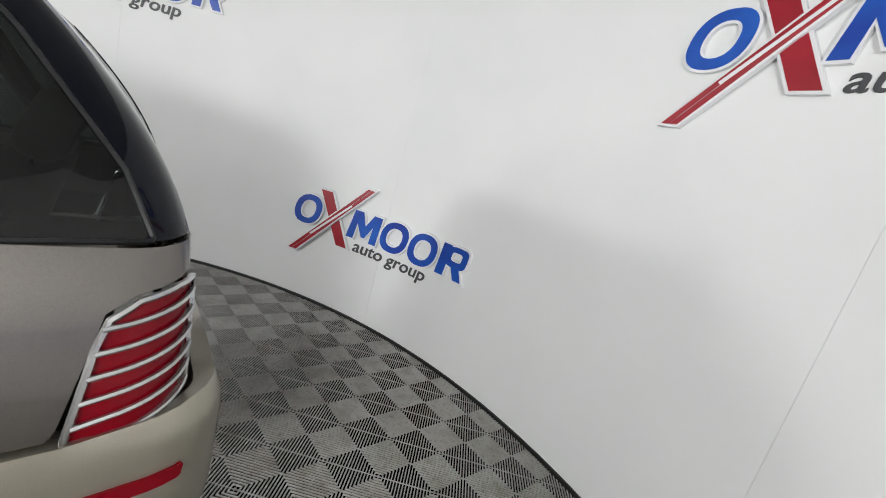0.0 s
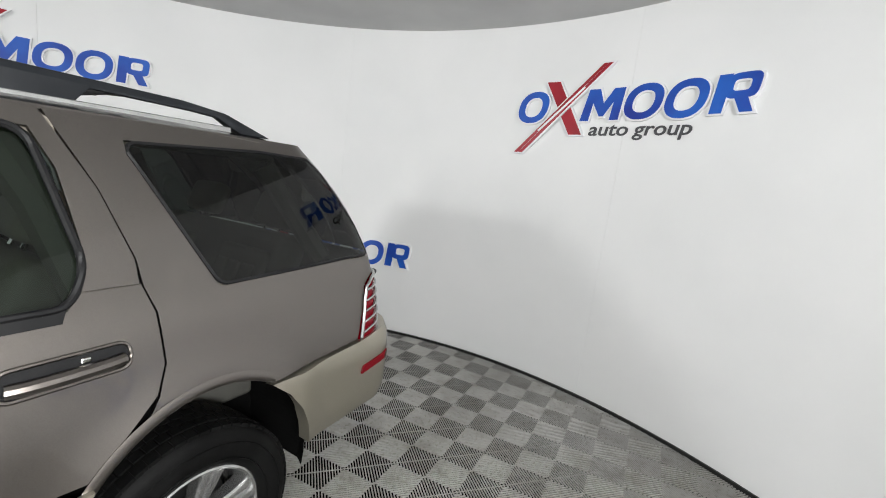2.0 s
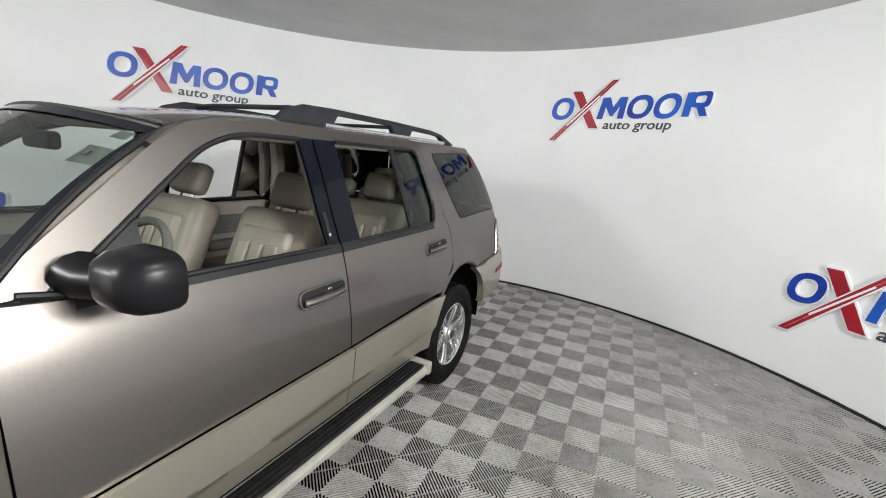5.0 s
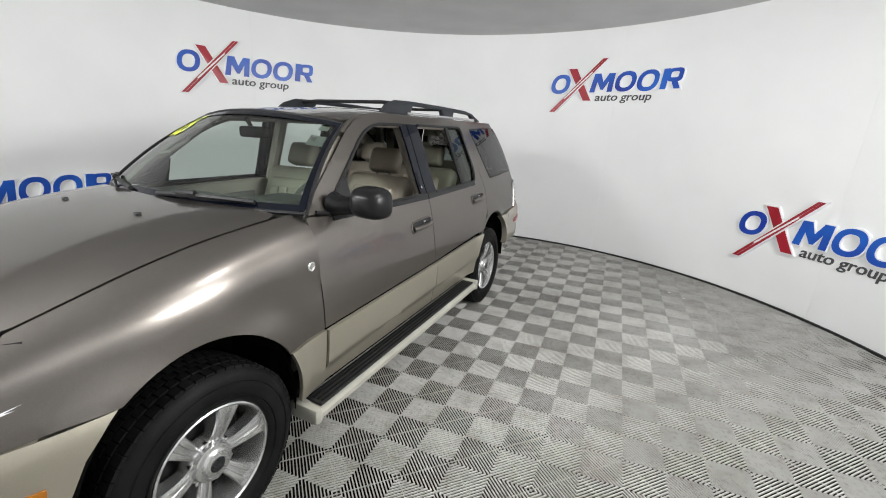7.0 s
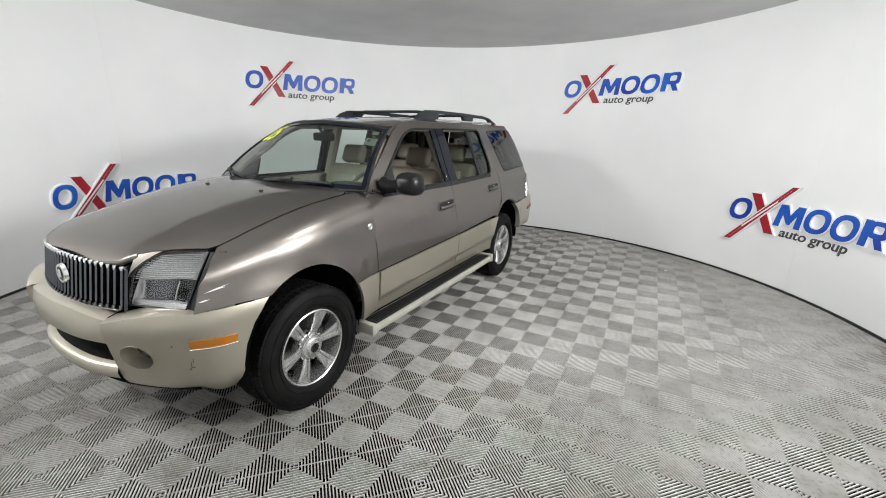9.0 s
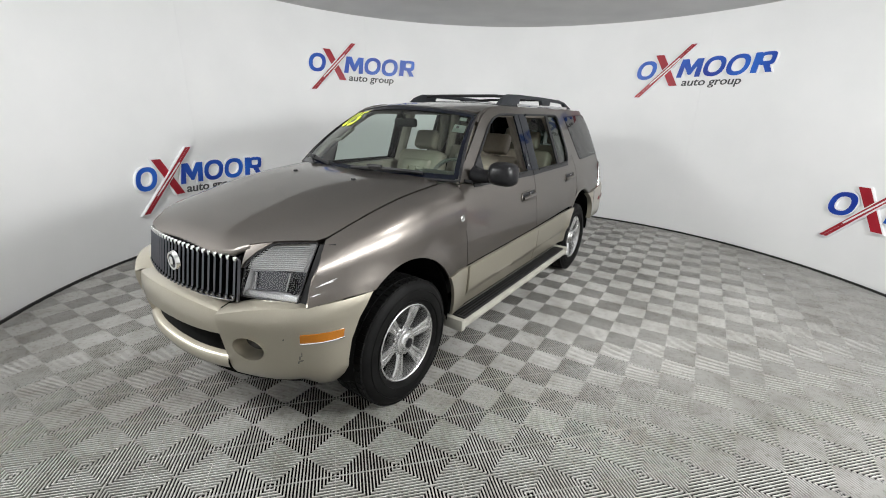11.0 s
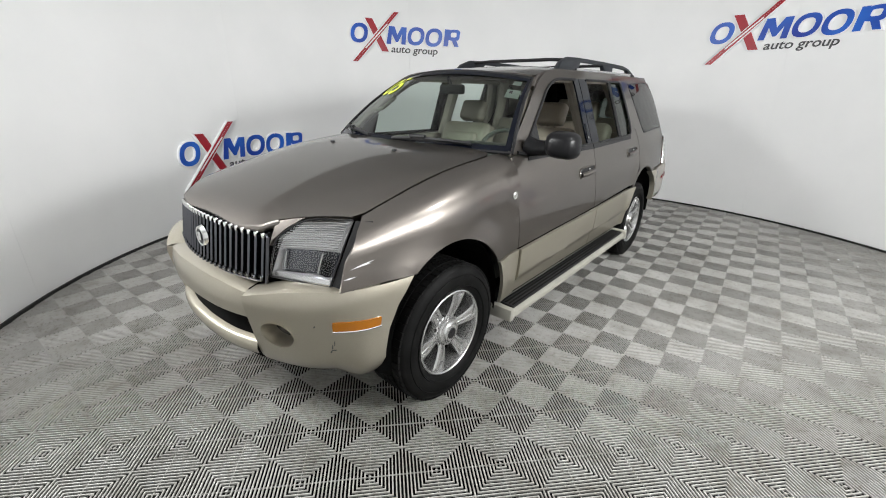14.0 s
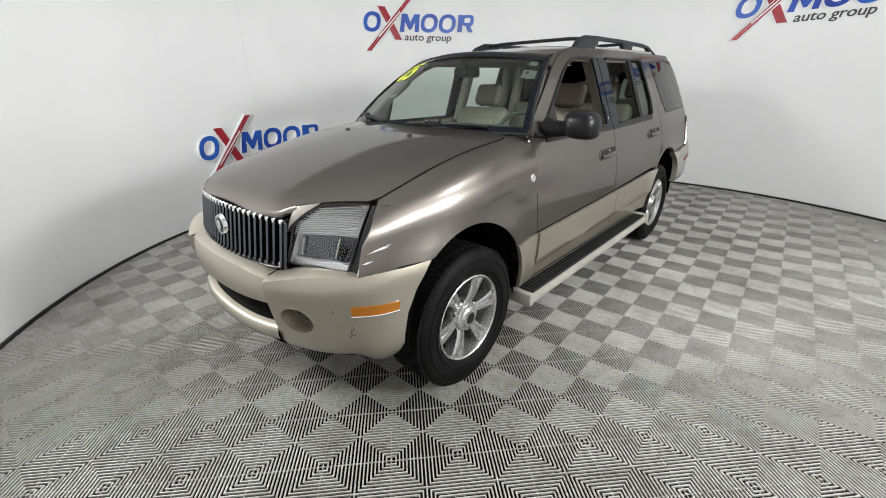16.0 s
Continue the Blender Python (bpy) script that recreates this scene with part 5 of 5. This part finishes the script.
def place_wheel(src, y, side, spin, first):
    m = Matrix.Translation((0.735 * side, y, 0.3745)) @ Matrix.Rotation(0 if side > 0 else math.pi, 4, "Z") @ Matrix.Rotation(spin, 4, "X")
    w = src if first else copy_thing(src, m)
    w.matrix_basis = m
    w.parent = car
    return w


wheel = build_wheel()
copies = [(-1.444, -1, 0.7), (1.444, 1, 0.45), (1.444, -1, 0.2)]
for y, side, spin in copies:
    place_wheel(wheel, y, side, spin, False)
place_wheel(wheel, -1.444, 1, 0.363, True)

# wheel housings and underside
for which in (-1, 1):
    for side in SIDES:
        rows = []
        for x in (0.86, 0.80, 0.46):
            g = 0.0 if x > 0.85 else 0.03
            rows.append([((x - taper(ARCH[which][0])) * side, y, z) for y, z in arch_pts(which, -12, 192, 24, g - 0.004)])
        lin = grid_surface(rows)
        n = 25
        lin.verts.ensure_lookup_table()
        lin.faces.new([lin.verts[2 * n + k] for k in range(n)])
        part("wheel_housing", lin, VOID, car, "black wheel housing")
# boxes lowered and widened to keep light off the floor under the car
part("underside", box((-0.74, -0.98, 0.26), (0.74, 0.98, 0.42), 0.02), VOID, car, "black underside, lowered to shade the floor")
part("underside", box((-0.46, -1.95, 0.28), (0.46, 2.25, 0.44), 0.02), VOID, car, "black underside, lowered to shade the floor")
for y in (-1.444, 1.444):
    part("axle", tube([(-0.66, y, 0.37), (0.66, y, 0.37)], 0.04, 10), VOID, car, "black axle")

# ---- cabin ----
def cushion(lo, hi, r, m=None, puff=0.0):
    tmp = bmesh.new()
    bmesh.ops.create_cube(tmp, size=1)
    for v in tmp.verts:
        v.co = Vector([(a + b) / 2 + c * (b - a) for a, b, c in zip(lo, hi, v.co)])
    bmesh.ops.bevel(tmp, geom=tmp.edges[:], offset=r, segments=4, affect="EDGES", profile=0.6)
    if m:
        bmesh.ops.transform(tmp, matrix=m, verts=tmp.verts)
    return tmp


def seat(x, y, width, headrests, name="car_seat", tilt=23):
    s = empty(name, (0, 0, 0))
    s.parent = car
    h = width / 2
    part("seat_base", cushion((x - h + 0.03, y - 0.46, 0.56), (x + h - 0.03, y + 0.02, 0.70), 0.03), DASH, s, "grey-beige seat base", True)
    part("seat_cushion", cushion((x - h, y - 0.50, 0.68), (x + h, y + 0.04, 0.84), 0.06), LEATHER, s, "beige leather cushion", True)
    lean = Matrix.Translation((0, y, 0.78)) @ Matrix.Rotation(radians(-tilt), 4, "X") @ Matrix.Translation((0, -y, -0.78))
    back = part("backrest", cushion((x - h, y - 0.07, 0.76), (x + h, y + 0.09, 1.33), 0.07, lean), LEATHER, s, "beige leather backrest", True)
    for bx in headrests:
        w = 0.085 if len(headrests) > 1 else 0.10
        part("bolster", cushion((bx - 0.17, y - 0.105, 0.84), (bx + 0.17, y - 0.03, 1.22), 0.035, lean), LEATHER, s, "padded leather panel", True)
        for i in range(3):
            part("seam_roll", cushion((bx - 0.135 + 0.092 * i, y - 0.118, 0.86), (bx - 0.05 + 0.092 * i, y - 0.08, 1.14), 0.018, lean), LEATHER, s, "", True)
        wide, high = (0.095, 1.47) if bx == 0.0 else (0.125, 1.535)
        part("headrest", cushion((bx - wide, y - 0.05, 1.352), (bx + wide, y + 0.055, high), 0.05, lean), LEATHER, s, "beige leather headrest", True)
        for d in (-0.055, 0.055):
            a, b = lean @ Vector((bx + d, y + 0.01, 1.31)), lean @ Vector((bx + d, y + 0.01, 1.40))
            part("headrest_post", tube([tuple(a), tuple(b)], 0.007, 6), CHROME, s, "chrome post")
    return s


seat(0.37, 0.13, 0.52, [0.37])
seat(-0.37, 0.06, 0.52, [-0.37])
seat(0.30, 0.95, 0.62, [0.32])
seat(-0.31, 0.95, 0.60, [-0.32, 0.0])
seat(0.0, 1.88, 1.05, [0.30, -0.30], "rear_bench")
part("console", cushion((-0.11, -0.45, 0.56), (0.11, 0.30, 0.86), 0.03), DASH, car, "grey-beige centre console", True)

dash = part("dashboard", cushion((-0.73, -0.93, 0.80), (0.73, -0.46, 1.16), 0.07), DASH, car, "grey-beige dashboard", True)
part("dash_hood", cushion((0.18, -0.72, 1.12), (0.58, -0.44, 1.235), 0.05), DASH, dash, "instrument hood", True)
part("dash_top", panel([(-0.74, -0.95), (-0.70, -0.55), (0.70, -0.55), (0.74, -0.95), (0.40, -1.01), (0, -1.03), (-0.40, -1.01)], lambda x, y: (x, y, 1.190 + 0.02 * (-y - 0.55)), 0.1, 0.02, back=(0, 0, 1)), DASH, dash, "dark dashboard top", True)
wheel_c = Matrix.Translation((0.38, -0.38, 1.14)) @ Matrix.Rotation(radians(62), 4, "X")
ringp = [tuple(wheel_c @ Vector((0.185 * math.cos(k * math.tau / 40), 0.185 * math.sin(k * math.tau / 40), 0))) for k in range(40)]
stw = part("steering_wheel", tube(ringp, 0.016, 8, closed=True), DASH, car, "grey-beige steering wheel", True)
hubb = cushion((-0.075, -0.065, -0.02), (0.075, 0.06, 0.03), 0.02, wheel_c)
part("wheel_hub", hubb, DASH, stw, "steering wheel hub", True)
for a in (0, math.pi, -math.pi / 2):
    p0, p1 = wheel_c @ Vector((0.06 * math.cos(a), 0.06 * math.sin(a), 0)), wheel_c @ Vector((0.18 * math.cos(a), 0.18 * math.sin(a), 0))
    part("wheel_spoke", tube([tuple(p0), tuple(p1)], 0.016, 6), DASH, stw)
part("steering_column", tube([tuple(wheel_c @ Vector((0, 0, -0.02))), (0.38, -0.62, 1.0)], 0.045, 10), DASH, stw, "steering column cover", True)
rm = part("rear_view_mirror", cushion((-0.105, -0.475, 1.535), (0.105, -0.43, 1.60), 0.02), BLACK_PLASTIC, car, "black inside mirror", True)
part("mirror_stem", tube([(0, -0.47, 1.60), (0, -0.50, 1.645)], 0.012, 8), BLACK_PLASTIC, rm)
for side in SIDES:
    part("sun_visor", cushion((min(0.12 * side, 0.50 * side), -0.38, 1.635), (max(0.12 * side, 0.50 * side), -0.20, 1.655), 0.008), LINING, car, "beige sun visor", True)
    # inside door trims and pillar trims
    for y0, y1 in ((-0.80, 0.24), (0.30, 1.14)):
        trim = part("door_trim", cushion((min(0.685 * side, 0.775 * side), y0, 0.50), (max(0.685 * side, 0.775 * side), y1, 1.185), 0.03), LINING, car, "beige inside door trim", True)
        part("armrest", cushion((min(0.62 * side, 0.70 * side), y0 + 0.28, 0.86), (max(0.62 * side, 0.70 * side), y1 - 0.08, 0.93), 0.025), DASH, trim, "grey-beige armrest", True)
        part("pull_cup", cushion((min(0.672 * side, 0.69 * side), y0 + 0.35, 0.97), (max(0.672 * side, 0.69 * side), y1 - 0.15, 1.10), 0.012), DASH, trim, "dark trim insert", True)
    for pts, w in (([(0.30, 1.15), (0.28, 1.66)], 0.045), ([(1.23, 1.15), (1.15, 1.45), (1.06, 1.66)], 0.05), ([(2.08, 1.22), (1.86, 1.60)], 0.045)):
        part("pillar_trim", tube([((side_x(y, z) - w - 0.035) * side, y, z) for y, z in pts], w, 8, 1.0), LINING, car, "beige pillar trim", True)
    apts = [tuple(Vector(on_screen(side * 0.985, v)) + Vector((-0.02 * side, 0.045, -0.02))) for v in (0.02, 0.3, 0.6, 0.97)]
    part("pillar_trim", tube(apts, 0.028, 8), LINING, car, "beige windscreen pillar trim", True)
    part("roof_side_trim", tube([((side_x(y, 1.66) - 0.03) * side, y, 1.655) for y in (-0.2, 0.2, 0.7, 1.2, 1.6, 1.85)], 0.03, 8), LINING, car, "beige roof side trim", True)
    belt = [((side_x(0.28, z) - 0.10) * side, 0.30 + 0.02 * (1.5 - z), z) for z in (1.52, 1.3, 1.0, 0.8)]
    part("seat_belt", tube(belt, 0.022, 6, 0.15), LINING, car, "beige seat belt", True)
    part("quarter_trim", panel([(1.40, 0.97), (2.25, 0.97), (2.28, 1.20), (1.48, 1.19), (1.38, 1.05)], proud(-0.07), 0.1, 0, side=side), LINING, car, "beige rear side trim", True)
gp = [tuple(Vector(on_screen(-0.96, v)) + Vector((0.05 + dx, 0.05, -0.02))) for v, dx in ((0.42, 0.0), (0.46, 0.045), (0.66, 0.045), (0.70, 0.0))]
part("grab_handle", tube(gp, 0.014, 8), LINING, car, "beige grab handle", True)
part("cabin_floor", box((-0.72, -0.95, 0.44), (0.72, 0.98, 0.56), 0.02), DASH, car, "grey-beige carpet", True)
part("boot_floor", box((-0.44, 0.985, 0.44), (0.44, 2.30, 0.56), 0.02), DASH, car, "grey-beige carpet", True)
part("bulkhead", box((-0.72, -1.05, 0.45), (0.72, -0.93, 1.14), 0.02), VOID, car, "black bulkhead")
# the body sits a little nose-down on its springs
for ob in car.children_recursive:
    if ob.type == "MESH" and not any(n in ob.name for n in ("wheel.", "tyre")):
        top = ob
        while top.parent and top.parent is not car:
            top = top.parent
        if top.name.split(".")[0] == "wheel":
            continue
        for v in ob.data.vertices:
            v.co.z += 0.0105 * v.co.y


# ---- floor tiles ----
PITCH, TURN_F = 0.2865, 48.33
RIB, RIB_DROP = 0.175, 0.0078
# sheet under the ribs; its black colour carries the shade of the slots
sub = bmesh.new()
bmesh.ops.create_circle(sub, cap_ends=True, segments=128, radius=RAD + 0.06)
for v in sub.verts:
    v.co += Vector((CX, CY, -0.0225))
floor = tagged(part("floor", sub, SUBFLOOR), "ribbed grey interlocking plastic tiles over a base blackened as slot shade", "floor", kind="structure")


def tile_rings():
    """A thin ribbed top: concentric square ribs with open slots between them, and a thin cross through the middle."""
    verts, faces = [], []

    def bar(quad_top, drop, z=0.0):
        i = len(verts)
        verts.extend([(x, y, z) for x, y in quad_top])
        verts.extend([(x, y, z - drop) for x, y in quad_top])
        faces.append((i, i + 1, i + 2, i + 3))
        for k in range(4):
            faces.append((i + k, i + 4 + k, i + 4 + (k + 1) % 4, i + (k + 1) % 4))

    half, n = PITCH / 2, 9
    step = half / (n + 0.30)
    for k in range(n):
        o = half - k * step + step * (RIB if k else -0.004)
        i = half - k * step - step * RIB
        for q in range(4):
            c, s = (1, 0, -1, 0)[q], (0, 1, 0, -1)[q]
            rot = lambda x, y: (x * c - y * s, x * s + y * c)
            bar([rot(-o, -o), rot(o, -o), rot(i, -i), rot(-i, -i)], RIB_DROP)
    c = step * 0.3
    bar([(-c, -c), (c, -c), (c, c), (-c, c)], RIB_DROP)
    w = 0.0009
    for a, b in ((c + 0.001, half), (-half, -c - 0.001)):
        bar([(a, -w), (b, -w), (b, w), (a, w)], RIB_DROP - 0.002, -0.0025)
        bar([(-w, a), (w, a), (w, b), (-w, b)], RIB_DROP - 0.002, -0.0025)
    return verts, faces


tv, tf = tile_rings()
tile_mesh = bpy.data.meshes.new("tile")
tile_mesh.from_pydata(tv, [], tf)
tile_mesh.materials.append(TILE)
rot = Matrix.Rotation(radians(TURN_F), 4, "Z")
e1, e2 = rot @ Vector((PITCH, 0, 0)), rot @ Vector((0, PITCH, 0))
start = Vector((0.7493, -2.2961, 0))
spots = []
for i in range(-22, 36):
    for j in range(-22, 36):
        p = start + e1 * (i - 5) + e2 * (j - 5)
        if (p.x - CX) ** 2 + (p.y - CY) ** 2 < (RAD + 0.22) ** 2:
            spots.append(p)
near = sorted(spots, key=lambda p: (p.x - 1.3) ** 2 + ((p.y + 0.5) * 0.8) ** 2)
for p in near[:300]:
    ob = new("floor_tile", tile_mesh)
    ob.matrix_world = Matrix.Translation(p) @ rot
    ob.parent = floor
verts, faces = [], []
for p in near[300:]:
    o = len(verts)
    placed = [p + rot @ Vector(v) for v in tv]
    out = [math.hypot(v.x - CX, v.y - CY) > RAD + 0.02 for v in placed]
    verts += [tuple(v) for v in placed]
    faces += [tuple(o + k for k in f) for f in tf if not all(out[k] for k in f)]
me = bpy.data.meshes.new("outer_floor_tiles")
me.from_pydata(verts, [], faces)
me.materials.append(TILE)
ob = new("outer_floor_tiles", me)
ob.parent = floor
tagged(ob, "ribbed grey floor tiles near the wall", kind="stuff")

# scraps of paper on the tiles
for x, y, w, a in ((2.57, 2.82, 0.016, 20), (2.71, 2.70, 0.011, 75), (2.30, 3.02, 0.009, 130)):
    flake = bmesh.new()
    q = [flake.verts.new((x + w * k * math.cos(radians(a + t)), y + w * k * math.sin(radians(a + t)), 0.001 + 0.003 * (t == 100))) for t, k in ((0, 1.2), (100, 0.8), (190, 1.1), (260, 0.7))]
    face = flake.faces.new(q)
    ext = bmesh.ops.extrude_face_region(flake, geom=[face])
    for v in ext["geom"]:
        if isinstance(v, bmesh.types.BMVert):
            v.co.z += 0.0012
    tagged(part("paper_scrap", flake, LOGO_WHITE), "tiny white paper scrap lying on the floor tiles", "litter", "paper scraps")
